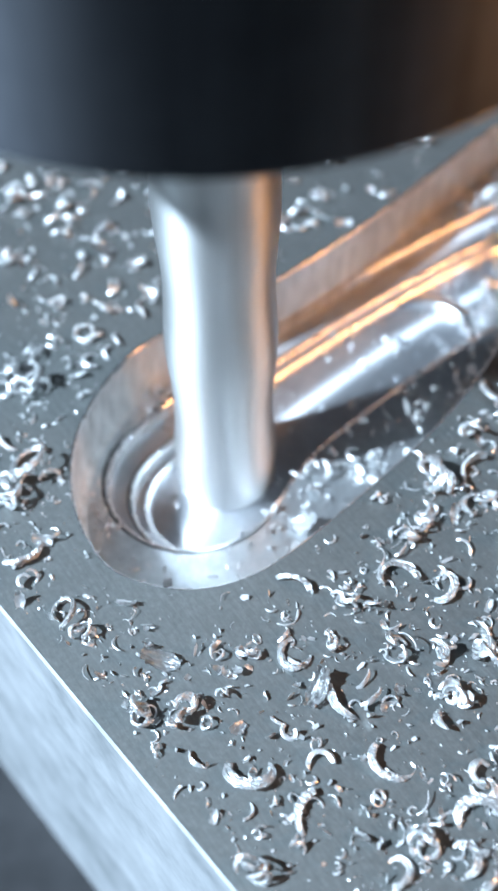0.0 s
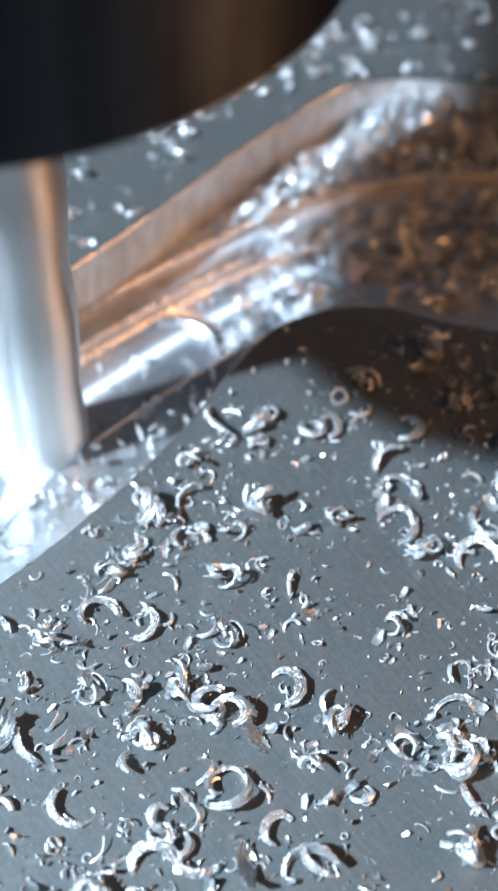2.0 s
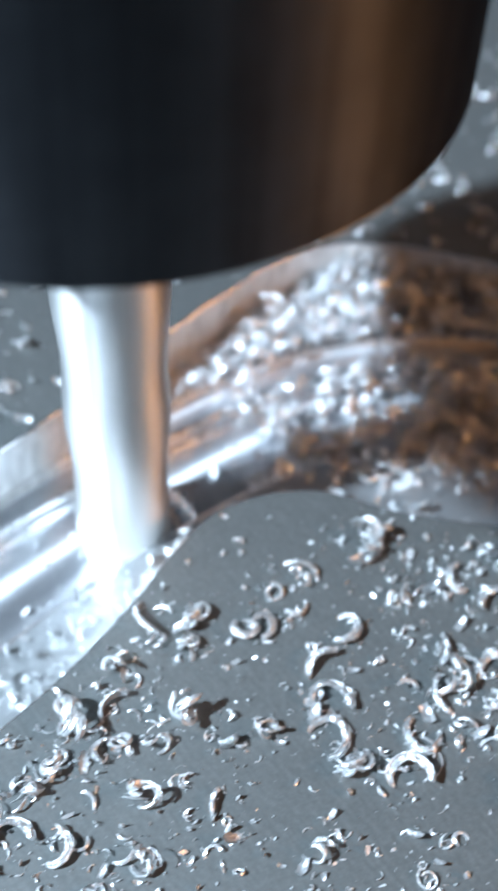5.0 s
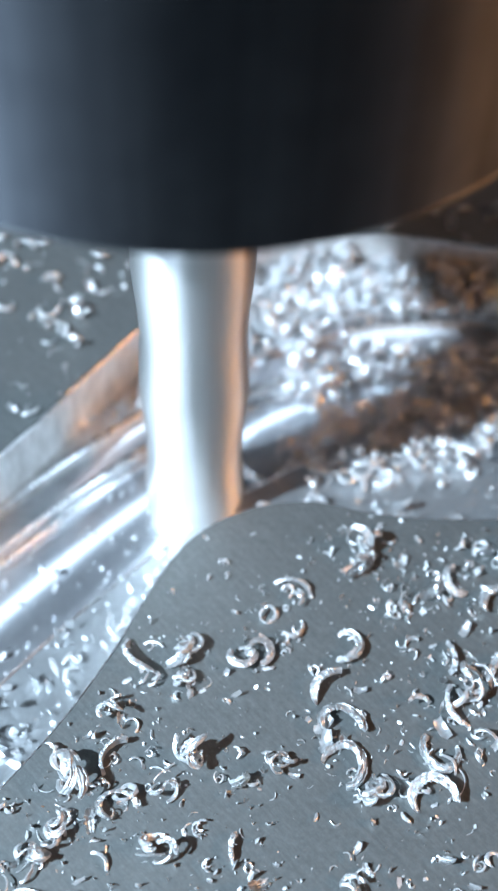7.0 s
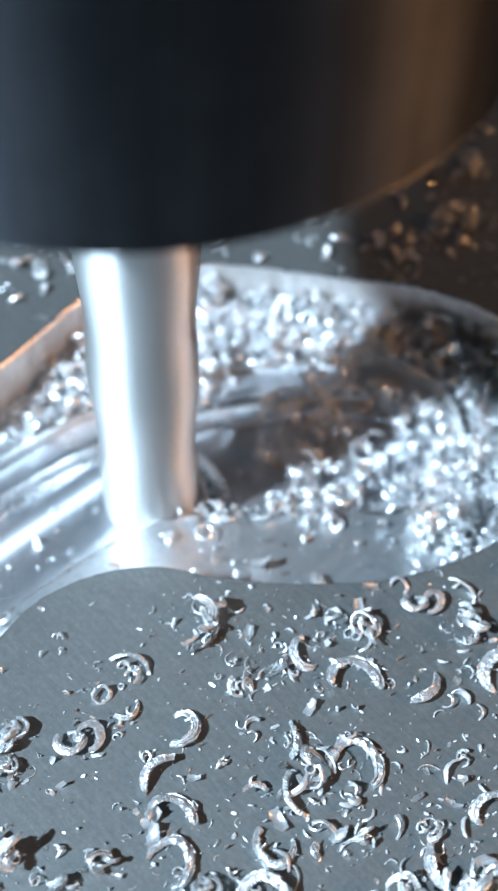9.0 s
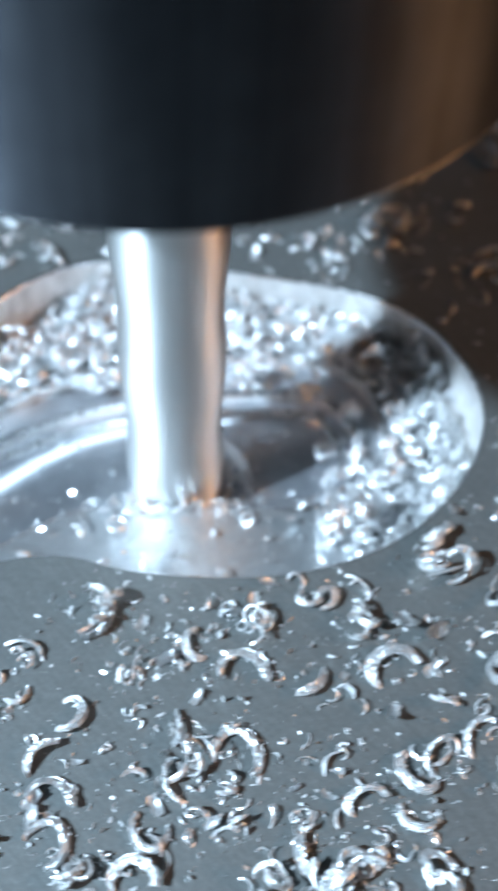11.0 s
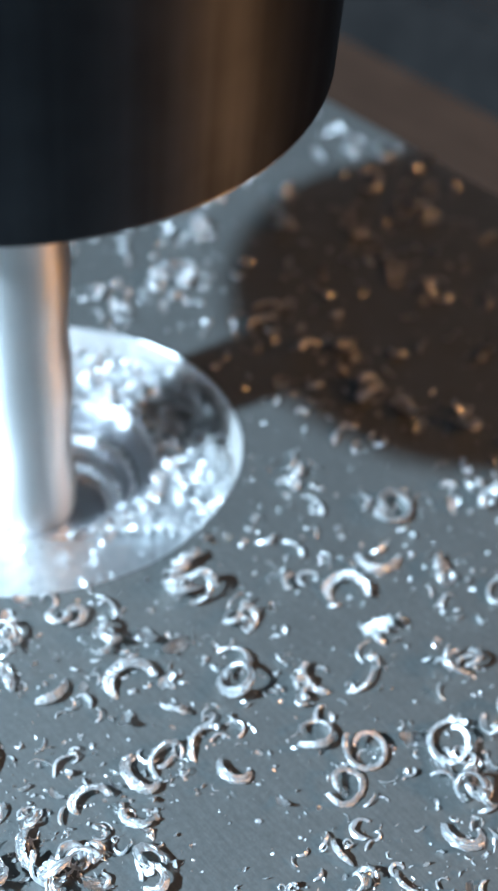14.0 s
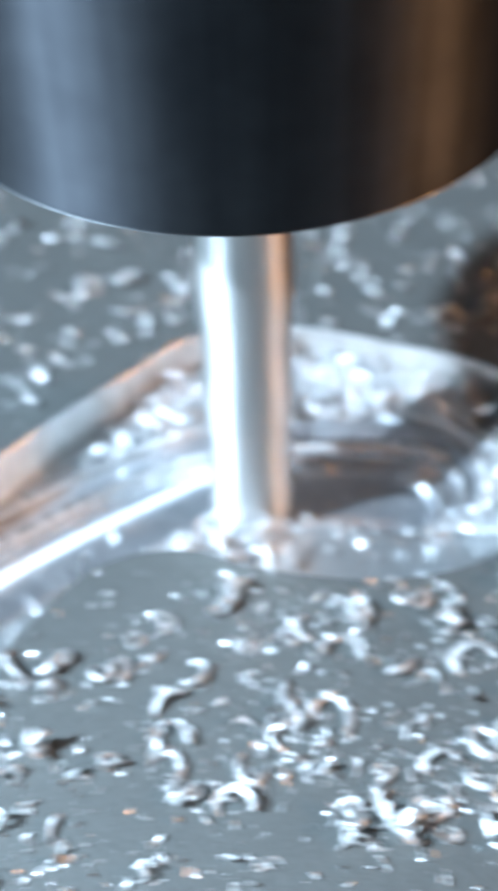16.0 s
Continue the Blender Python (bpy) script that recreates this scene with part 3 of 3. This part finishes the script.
CHIPS += [
    (22.4, 56.1, 1.1, 'o'), (29.6, 59.9, 1.14, 'f'), (25.8, 15.9, 1.81, 'b'), (22.1, 16.2, 1.41, 'f'), (29.2, 20.7, 1.99, 'f'), (31.8, 13.6, 1.81, 'f'),
    (24, 8.4, 1.55, 'o'), (27.8, 9.4, 0.98, 'f'), (30.7, 7.6, 1.88, 'c'), (24.6, 4.2, 1.72, 'c'), (27.9, 4.8, 1.54, 'a'), (20.1, 5.8, 0.69, 'f'),
    (18.4, -1.4, 1.66, 'a'), (21, -2.2, 1.77, 'f'), (17, 0.6, 0.93, 'f'), (22.4, -0.3, 0.75, 'f'), (30.8, 26.4, 1.07, 'o'), (-4.2, 56.5, 1.11, 'f'),
    (-7.7, 60.9, 1.04, 'f'), (21.2, 58.1, 1.01, 'f'), (27.4, 60.5, 1.03, 'f'), (24.1, 12.5, 1.96, 'c'), (27.8, 15.3, 1.66, 'b'), (33.1, 11.7, 1.96, 'r'),
    (33.3, 18.2, 1.48, 'f'), (29.1, 23.6, 1.52, 'f'), (32.3, 4.3, 1.58, 'c'), (38.7, 7, 1.61, 'r'), (42.5, 6, 1.69, 'r'), (40.5, 3, 1.58, 'r'),
]
CHIPS += [
    (40.8, -2, 1.36, 'a'), (21.5, 1.9, 1.55, 'c'), (25.5, 1.4, 1.74, 'c'), (19.7, -3.7, 1.82, 'f'), (22.1, -4.6, 1.7, 'o'), (26.1, -3.4, 1.52, 'f'),
    (39.9, 13.5, 1.87, 'f'), (42.7, 12.9, 1.46, 'a'), (38.6, 11.4, 1.44, 'f'), (42.6, 20.8, 1.95, 'c'), (45, 17.2, 1.92, 'o'), (38.4, 21.1, 1.29, 'a'),
    (46.4, 25.2, 2.01, 'c'), (47.5, 29.9, 1.92, 'r'), (37.7, 25.1, 1.23, 'a'), (40, 30.4, 1.36, 'a'), (50.8, 22.9, 1.33, 'f'), (51.5, 13.4, 1.91, 'f'),
    (56, 20.9, 1.34, 'r'), (46.5, 6.9, 1.63, 'b'), (49.5, 6.4, 1.84, 'r'), (48.1, 4.6, 1.21, 'b'), (49.2, -0.9, 1.58, 'c'), (50.8, 2.2, 1.61, 'f'),
    (52.2, 4.1, 1.22, 'o'), (45.6, -4.6, 1.55, 'a'), (40.9, -4.5, 1.34, 'f'), (48.8, -5.9, 1.55, 'o'), (19.1, 18.2, 1.26, 'f'), (17.7, 12, 1.63, 'a'),
]
CHIPS += [
    (36.1, -5.6, 0.95, 'f'), (51, 41.4, 1.87, 'o'), (47.9, 44.3, 1.74, 'f'), (42.3, 42.7, 1.22, 'o'), (42.5, 48.7, 1.77, 'a'), (38, 55.3, 1.67, 'a'),
    (54.5, 72.3, 1.75, 'o'), (55.8, 59.4, 1.64, 'o'), (60.2, 50.5, 1.31, 'o'), (60.4, 58.8, 1.37, 'a'), (29.1, 62.5, 1.51, 'b'), (37.3, 53.2, 1.29, 'a'),
    (51.6, 64.6, 1.56, 'o'), (48.4, 68.1, 1.25, 'o'), (44.3, 62.4, 1.09, 'o'), (51.2, 82.2, 1.23, 'o'), (41.6, 75.4, 1.29, 'f'), (58.7, 82.2, 0.99, 'o'),
    (56.3, 40.5, 1.48, 'f'), (57.2, 30.3, 1.64, 'f'), (53.1, 30.3, 1.16, 'o'), (31.5, 68.1, 1.4, 'f'), (11.5, 14.5, 1.76, 'c'), (14.9, 16.2, 1.33, 'f'),
    (15.3, -5.5, 1.2, 'c'), (43.3, -6.4, 1.84, 'a'), (45.2, 50.5, 1.35, 'f'), (55.2, 74.3, 1.55, 'o'), (53.3, 84.7, 1.3, 'o'),
]
CHIPS += [
    (2.5, -20.0, 2.1, 'f'), (5.4, -21.7, 1.5, 'a'), (-13.4, -26.5, 1.5, 'a'), (-5.0, -26.4, 1.4, 'a'), (-10.4, -28.0, 2.1, 'b'), (-6.3, -28.1, 1.5, 'a'),
    (3.9, -25.8, 1.6, 'f'), (-2.3, -19.5, 0.8, 'b'), (-6.1, -20.8, 1.2, 'f'), (-3.8, -21.9, 1.1, 'o'), (-0.8, -9.3, 1.0, 'f'), (-11.8, -22.8, 1.7, 'r'),
    (16.7, 3.2, 0.6, 'b'), (14.9, -3.5, 1.5, 'f'), (1.8, -2.7, 1.5, 'f'),
]
# open curls: place, radius and the way that the gap faces
CURLS = [
    (-0.4, -0.4, 1.92, 200), (6.8, 0.3, 1.71, 50), (10.0, 14.5, 1.5, 20), (0.7, 9.0, 1.68, 165), (-3.2, 10.9, 1.21, 150), (13.1, 12.0, 2.16, 265),
    (12.5, 5.8, 2.21, 230), (5.6, -3.2, 1.91, 270), (30.5, 6.4, 2.04, 345), (32.4, 4.5, 1.5, 75), (25.3, 1.3, 1.64, 80), (43.2, -6.1, 2.2, 90),
    (45.7, 24.9, 2.38, 115), (32.4, 13.9, 1.84, 250),
]
CURLS += [
    (24.4, 12.1, 2.28, 300), (39.6, 12.6, 1.85, 60), (25.5, 4.1, 1.98, 40), (-0.3, 2.5, 1.87, 265), (-22.0, -10.1, 1.66, 285), (-18.7, -10.4, 1.4, 170),
    (-8.4, -14.8, 1.69, 200), (-21.8, -24.2, 1.86, 70), (-8.4, -25.2, 1.38, 330), (-16.2, -28.0, 1.9, 270), (-28.8, -16.9, 1.45, 30), (-17.3, -30.6, 1.36, 200),
    (-21.4, -31.8, 1.2, 180), (-31.0, -25.9, 1.84, 90),
]
WORDS = {"c": "silvery open curl of cut metal on the plate", "r": "silvery coiled metal chip on the plate", "a": "short bent silvery metal chip on the plate",
         "b": "bright cupped metal flake on the plate", "o": "upturned metal flake glowing warm in the lamp light", "f": "tangle of short silvery metal chips"}
KIND = chip_meshes(CHIP)
LOOSE = chip_meshes(GLARE_SWARF)
SMALL = chip_meshes(CHIP, False)


def inside(loop, x, y):
    hit = False
    for i in range(len(loop)):
        a, b = loop[i - 1], loop[i]
        if (a.y > y) != (b.y > y) and x < (b.x - a.x) * (y - a.y) / (b.y - a.y) + a.x:
            hit = not hit
    return hit


def on_plate(x, y):
    return -45.0 < (x + y) * math.sqrt(0.5) < 99.5


def lay_chip(x, y, z, size, kind, rng, facing=None):
    ob = new("metal_chip", rng.choice(KIND[kind]))
    ob.matrix_world = pose(x * MM, y * MM, z * MM, 0, 0, rng.uniform(0, 360) if facing is None else facing - 284) @ Matrix.Diagonal((size, size * rng.uniform(0.68 if facing is None else 0.85, 1.0), size * rng.uniform(0.65, 1.0), 1)) @ Matrix.Scale(1.15, 4)
    return tagged(ob, WORDS[kind], "metal chip", "chips on the plate")


def chips():
    rng = random.Random(11)
    for x, y, radius, facing in CURLS:
        lay_chip(x, y, 0.0, 0.88 * radius, "c", rng, facing)
    spots = [c for c in CHIPS if not inside(POCKET, c[0], c[1]) and all((c[0] - x) ** 2 + (c[1] - y) ** 2 > 2.25 for x, y, *_ in CURLS)]
    for x, y, size, kind in spots:
        lay_chip(x, y, 0.0, size, kind, rng)
    taken, tries = [(c[0], c[1]) for c in [*spots, *CURLS]], 0
    while len(taken) < 300 and tries < 6000:
        tries += 1
        x, y = rng.uniform(-62, 70), rng.uniform(-20, 96)
        seen = x < -16 and y > 16 or y > 56 or x > 42
        if seen and on_plate(x, y) and not inside(inset(POCKET, -2.0), x, y) and all((x - a) ** 2 + (y - b) ** 2 > 16 for a, b in taken):
            taken.append((x, y))
            lay_chip(x, y, 0.0, rng.uniform(0.7, 1.7), rng.choice("carfffbo"), rng)


def crumb_stuff(name, spots, label, mat, group_kind="stuff"):
    """Small fragments as one mesh: rows of place and size in mm."""
    rng, verts, faces = random.Random(23), [], []
    for x, y, z, s in spots:
        m = Euler((rng.uniform(0, 6.28), rng.uniform(0, 6.28), rng.uniform(0, 6.28))).to_matrix()
        k = len(verts)
        lx, ly, lz = s * rng.uniform(0.7, 1.5), s * rng.uniform(0.3, 0.8), s * rng.uniform(0.12, 0.4)
        bend = rng.uniform(-0.6, 0.6)
        shape = [(-lx, -ly * 0.6, bend * lz), (-lx * 0.2, -ly, -lz), (lx, -ly * 0.4, bend * lz), (lx * 0.7, ly, 0), (-lx * 0.6, ly * 0.8, lz * 0.3), (0, 0, lz)]
        pts = [m @ Vector(p) for p in shape]
        low = min(p.z for p in pts)
        verts += [((p.x + x) * MM, (p.y + y) * MM, (p.z - low + z) * MM) for p in pts]
        faces += [tuple(k + i for i in f) for f in ((0, 1, 5), (1, 2, 5), (2, 3, 5), (3, 4, 5), (4, 0, 5), (4, 3, 2, 1, 0))]
    me = bpy.data.meshes.new(name)
    me.from_pydata(verts, [], faces)
    me.materials.append(mat)
    return tagged(new(name, me), label, "swarf", kind=group_kind)


def strew(ob, places, kinds, rng, tilt=14):
    """Adds small curls and flakes to a mesh of swarf."""
    bm = bmesh.new()
    bm.from_mesh(ob.data)
    for x, y, z, size in places:
        me = rng.choice(SMALL[rng.choice(kinds)]).copy()
        me.transform(pose(x * MM, y * MM, z * MM, rng.uniform(-tilt, tilt), rng.uniform(-tilt, tilt), rng.uniform(0, 360)) @ Matrix.Scale(size, 4))
        bm.from_mesh(me)
        bpy.data.meshes.remove(me)
    bm.to_mesh(ob.data)
    bm.free()


def crumbs():
    rng, spots = random.Random(31), []
    centres = [(c[0], c[1]) for c in CHIPS]
    out = inset(POCKET, -0.3)
    while len(spots) < 5000:
        if rng.random() < 0.6:
            cx, cy = rng.choice(centres)
            x, y = rng.gauss(cx, 2.2), rng.gauss(cy, 2.2)
        else:
            x, y = rng.uniform(-60, 75), rng.uniform(-34, 98)
        if on_plate(x, y) and not inside(out, x, y):
            spots.append((x, y, 0.0, min(0.40, 0.06 + rng.expovariate(12.0))))
    ob = crumb_stuff("metal_crumbs", spots, "fine silvery metal crumbs and slivers strewn over the plate", CRUMB)
    places = []
    while len(places) < 1800:
        cx, cy = rng.choice(centres)
        x, y = rng.gauss(cx, 2.0), rng.gauss(cy, 2.0)
        if rng.random() < 0.3:
            x, y = rng.uniform(-60, 75), rng.uniform(-34, 98)
        if on_plate(x, y) and not inside(out, x, y):
            places.append((x, y, 0.0, min(1.15, 0.28 + rng.expovariate(4.2))))
    while len(places) < 2050:
        x, y = rng.uniform(-40, 60), rng.uniform(30, 95)
        if on_plate(x, y) and not inside(out, x, y):
            places.append((x, y, 0.0, rng.uniform(0.5, 1.15)))
    while len(places) < 2270:
        x, y = rng.uniform(-62, -18), rng.uniform(6, 60)
        if on_plate(x, y) and not inside(out, x, y) and y - x > 38:
            places.append((x, y, 0.0, rng.uniform(0.5, 1.2)))
    strew(ob, places, "aaaffbcoh", rng)


def pocket_swarf():
    """Loose swarf on the pocket floor, thickest in the round end, none in the fresh slot."""
    rng, low = random.Random(47), inset(POCKET, 1.2)
    fine = []
    while len(fine) < 4800:
        x, y = rng.uniform(-47, 34), rng.uniform(-12, 56)
        few = (0.35 if y - x > 40 else 0.06) if x < -12 else 0.02 if y < 31 else 1.0
        if inside(low, x, y) and not inside(STEP, x, y) and rng.random() < few:
            fine.append((x, y, FLOOR_Z + rng.uniform(0, 1.0) * (0.4 if x < -12 else 1.0), min(0.8, 0.14 + rng.expovariate(6.0))))
        elif inside(SLOT, x, y) and rng.random() < 0.03:
            fine.append((x, y, DEEP_Z if inside(DEEP, x, y) else SLOT_Z, 0.12 + rng.expovariate(14.0)))
    # banked up against the far wall of the round end
    rings = [inset(POCKET, d) for d in (0.5, 1.3, 2.2, 3.2, 4.4)]
    banked = []
    while len(banked) < 2600:
        x, y = rng.uniform(-2, 34), rng.uniform(40, 57)
        deep = sum(inside(ring, x, y) for ring in rings)
        if 0 < deep < 5 and math.atan2(y - 38, x - 16) > 0.30:
            top = (0, 4.5, 3.6, 2.5, 1.3)[deep] * (0.75 + 0.25 * math.sin(x * 0.9) * math.cos(x * 0.37 + 1))
            banked.append((x, y, FLOOR_Z + top * rng.uniform(0.1, 1.0), min(0.8, 0.2 + rng.expovariate(5.0))))
    fine += banked
    ob = crumb_stuff("pocket_swarf", fine, "bright fine swarf and curls lying on the pocket floor", GLARE_SWARF)
    places, spots = [], []
    while len(places) < 165:
        x, y = rng.uniform(-30, 33), rng.uniform(-8, 54)
        few = 0.02 if x < -12 else 0.01 if y < 31 else 1.0
        if inside(low, x, y) and not inside(STEP, x, y) and rng.random() < few and all((x - a) ** 2 + (y - b) ** 2 > 1.2 for a, b in spots):
            spots.append((x, y))
            places.append((x, y, FLOOR_Z + rng.uniform(0, 0.8), rng.uniform(0.7, 1.5)))
    places += [(x, y, z, rng.uniform(0.6, 1.2)) for x, y, z, s in banked[::13]]
    strew(ob, places, "carffb", rng, 25)


def clumps():
    """Loose heaps of curls that fill the uncut end of the slot, in the way of the cutter."""
    rng, made = random.Random(71), []
    for k in range(40):
        u, row = k // 4, k % 4
        x = -11.0 + 3.8 * u + rng.uniform(-0.8, 0.8)
        y = np.interp(x, [-11, -1.5, 7.5, 18], [30.5, 36.5, 38.5, 38.6]) + (-8.0, -4.0, 0.5, 5.0)[row] + rng.uniform(-0.6, 0.6)
        z = DEEP_Z if row in (1, 2) else STEP_Z
        if not inside(inset(POCKET, 4.0), x, y) or (x < -3 or x > 14) and row == 0:
            continue
        heap = new("swarf_heap")
        heap.matrix_world = pose(x * MM, y * MM, z * MM)
        tagged(heap, "loose heap of bright curled swarf in the pocket", "swarf heap", "swarf heaps in the pocket")
        for i in range(13):
            ob = new("curl", rng.choice(LOOSE[rng.choice("caafffbbo")]))
            r, a = 2.9 * math.sqrt(rng.random()), rng.uniform(0, 6.28)
            ob.parent = heap
            ob.matrix_basis = pose(r * math.cos(a) * MM, r * math.sin(a) * MM, (0.02 if i < 6 else rng.uniform(0.4, 1.9)) * MM, *((0, 0) if i < 6 else (rng.uniform(-50, 50), rng.uniform(-50, 50))), rng.uniform(0, 360)) @ Matrix.Scale(rng.uniform(0.6, 1.35), 4)
        made.append((heap, x, y, z, row, rng.uniform(0, 90)))
    return made


def cut_front():
    """The rounded lip of metal that the cutter pushes its cut through: an arc open to the rear."""
    bm, rows, n = bmesh.new(), [], 40
    rise = SLOT_Z - DEEP_Z
    for k in range(n + 1):
        a = radians(-88 + 176 * k / n)
        h = rise * (0.15 + 0.85 * math.cos(a) ** 0.5)
        prof = [(4.62, -0.05), (4.66, h * 0.45), (4.74, h * 0.75), (4.90, h * 0.94), (5.12, h * 1.0), (5.5, h * 0.93), (6.3, h * 0.5), (7.0, -0.05)]
        rows.append([bm.verts.new(Vector((r * math.cos(a), r * math.sin(a), z)) * MM) for r, z in prof])
    for a, b in zip(rows, rows[1:]):
        for k in range(len(a) - 1):
            bm.faces.new((a[k], a[k + 1], b[k + 1], b[k]))
    bm.faces.new(rows[0])
    bm.faces.new(rows[-1][::-1])
    bmesh.ops.recalc_face_normals(bm, faces=bm.faces)
    ob = new("cut_front", mesh_of("cut_front", bm, EDGE))
    return tagged(ob, "bright rounded lip of metal ahead of the cutter", "cut edge")


chips()
FLAKE = lay_chip(-28.9, -2.0, FLOOR_Z + 0.02, 2.0, "b", random.Random(4))
# takes the swarf copy lightened for glare, so that it shows white
FLAKE.data = LOOSE["b"][0]
FLAKE.matrix_world = pose(-28.9 * MM, -2.0 * MM, (FLOOR_Z + 0.5) * MM) @ Matrix.Rotation(radians(32), 4, Vector((0.82, -0.57, 0.0))) @ Matrix.Scale(2.0, 4)
tagged(FLAKE, "bright torn metal flake on the pocket ledge", "metal chip")
crumbs()
CLUMPS = clumps()
pocket_swarf()
FRONT = cut_front()


def motions():
    rows = [(0, -36.3, 5.2), (0.5, -35.5, 7.3), (1.0, -33.7, 9.2), (1.5, -31.5, 11.1), (2.0, -29.9, 10.7), (2.5, -27.9, 12.6), (3.0, -25.9, 14.4), (3.5, -24.1, 16.0),
            (4.0, -22.3, 18.5), (4.5, -20.3, 21.0), (5.0, -18.5, 22.9), (5.2, -17.5, 23.6), (7.3, -8.9, 29.6), (8.0, -5.9, 32.8), (8.7, -2.7, 34.6), (10.0, 3.4, 36.2),
            (11.0, 8.1, 36.1), (11.5, 10.9, 36.3), (12.0, 13.8, 35.7), (12.5, 16.0, 36.0), (13.0, 17.4, 36.4), (13.5, 16.6, 36.8), (14.5, 12.4, 38.1), (15.0, 9.3, 38.2), (15.5, 6.2, 38.1), (16.0, 2.8, 36.5)]
    times, xs, ys = zip(*rows)
    rng = random.Random(3)
    for heap, x, y, z, row, turn in CLUMPS:
        # pushed aside when the cutter comes within reach
        t = float(np.interp(x - 10.0, xs[:19], times[:19])) + rng.uniform(-0.3, 0.3)
        turned = radians(rng.uniform(58, 118) if row > 1 else rng.uniform(-30, 10))
        tx, ty = 16.2 + 13.6 * math.cos(turned), 37.6 + 13.2 * math.sin(turned)
        if x < 2:
            tx, ty = (x + 3.0, 47.0) if row > 1 else (24.0 + rng.uniform(-2, 2), 28.5 + rng.uniform(-1, 1))
        a, m, b = pose(x * MM, y * MM, z * MM, 0, 0, turn), pose((x + tx) / 2 * MM, (y + ty) / 2 * MM, (FLOOR_Z + 0.3) * MM, 0, 0, turn + 20), pose(tx * MM, ty * MM, FLOOR_Z * MM, 0, 0, turn + 50)
        keys = [(0, a), (t - 0.5, a), (t, m), (t + 0.5, b)]
        if ty < 36:
            # swept round to the near ledge behind the cutter as it clears the round end
            s = max(t + 1.0, rng.uniform(12.0, 12.7))
            keys += [(s, b), (s + 0.4, pose(13 * MM, 26.0 * MM, FLOOR_Z * MM, 0, 0, turn + 80)), (s + 0.8, pose(rng.uniform(-5, 4) * MM, rng.uniform(26.0, 27.5) * MM, FLOOR_Z * MM, 0, 0, turn + 110))]
        walk(heap, keys + [(16, keys[-1][1])])
    # the lip waits where the last pass ended, then goes ahead of the cutter to the end of the slot
    lip = [(0, -20.0, 22.4, 46), (4.4, -20.0, 22.4, 46)] + [(t, x, y, float(np.interp(t, [5, 7.3, 8.7, 11, 13], [46, 42, 28, 5, 0]))) for t, x, y in rows if 5.0 <= t <= 13.0]
    lip.append((16, lip[-1][1], lip[-1][2], 0))
    walk(FRONT, [(t, pose(x * MM, y * MM, DEEP_Z * MM, 0, 0, rz)) for t, x, y, rz in lip])
    walk(TOOL, [(t, pose(x * MM, y * MM, 0)) for t, x, y in rows])


motions()
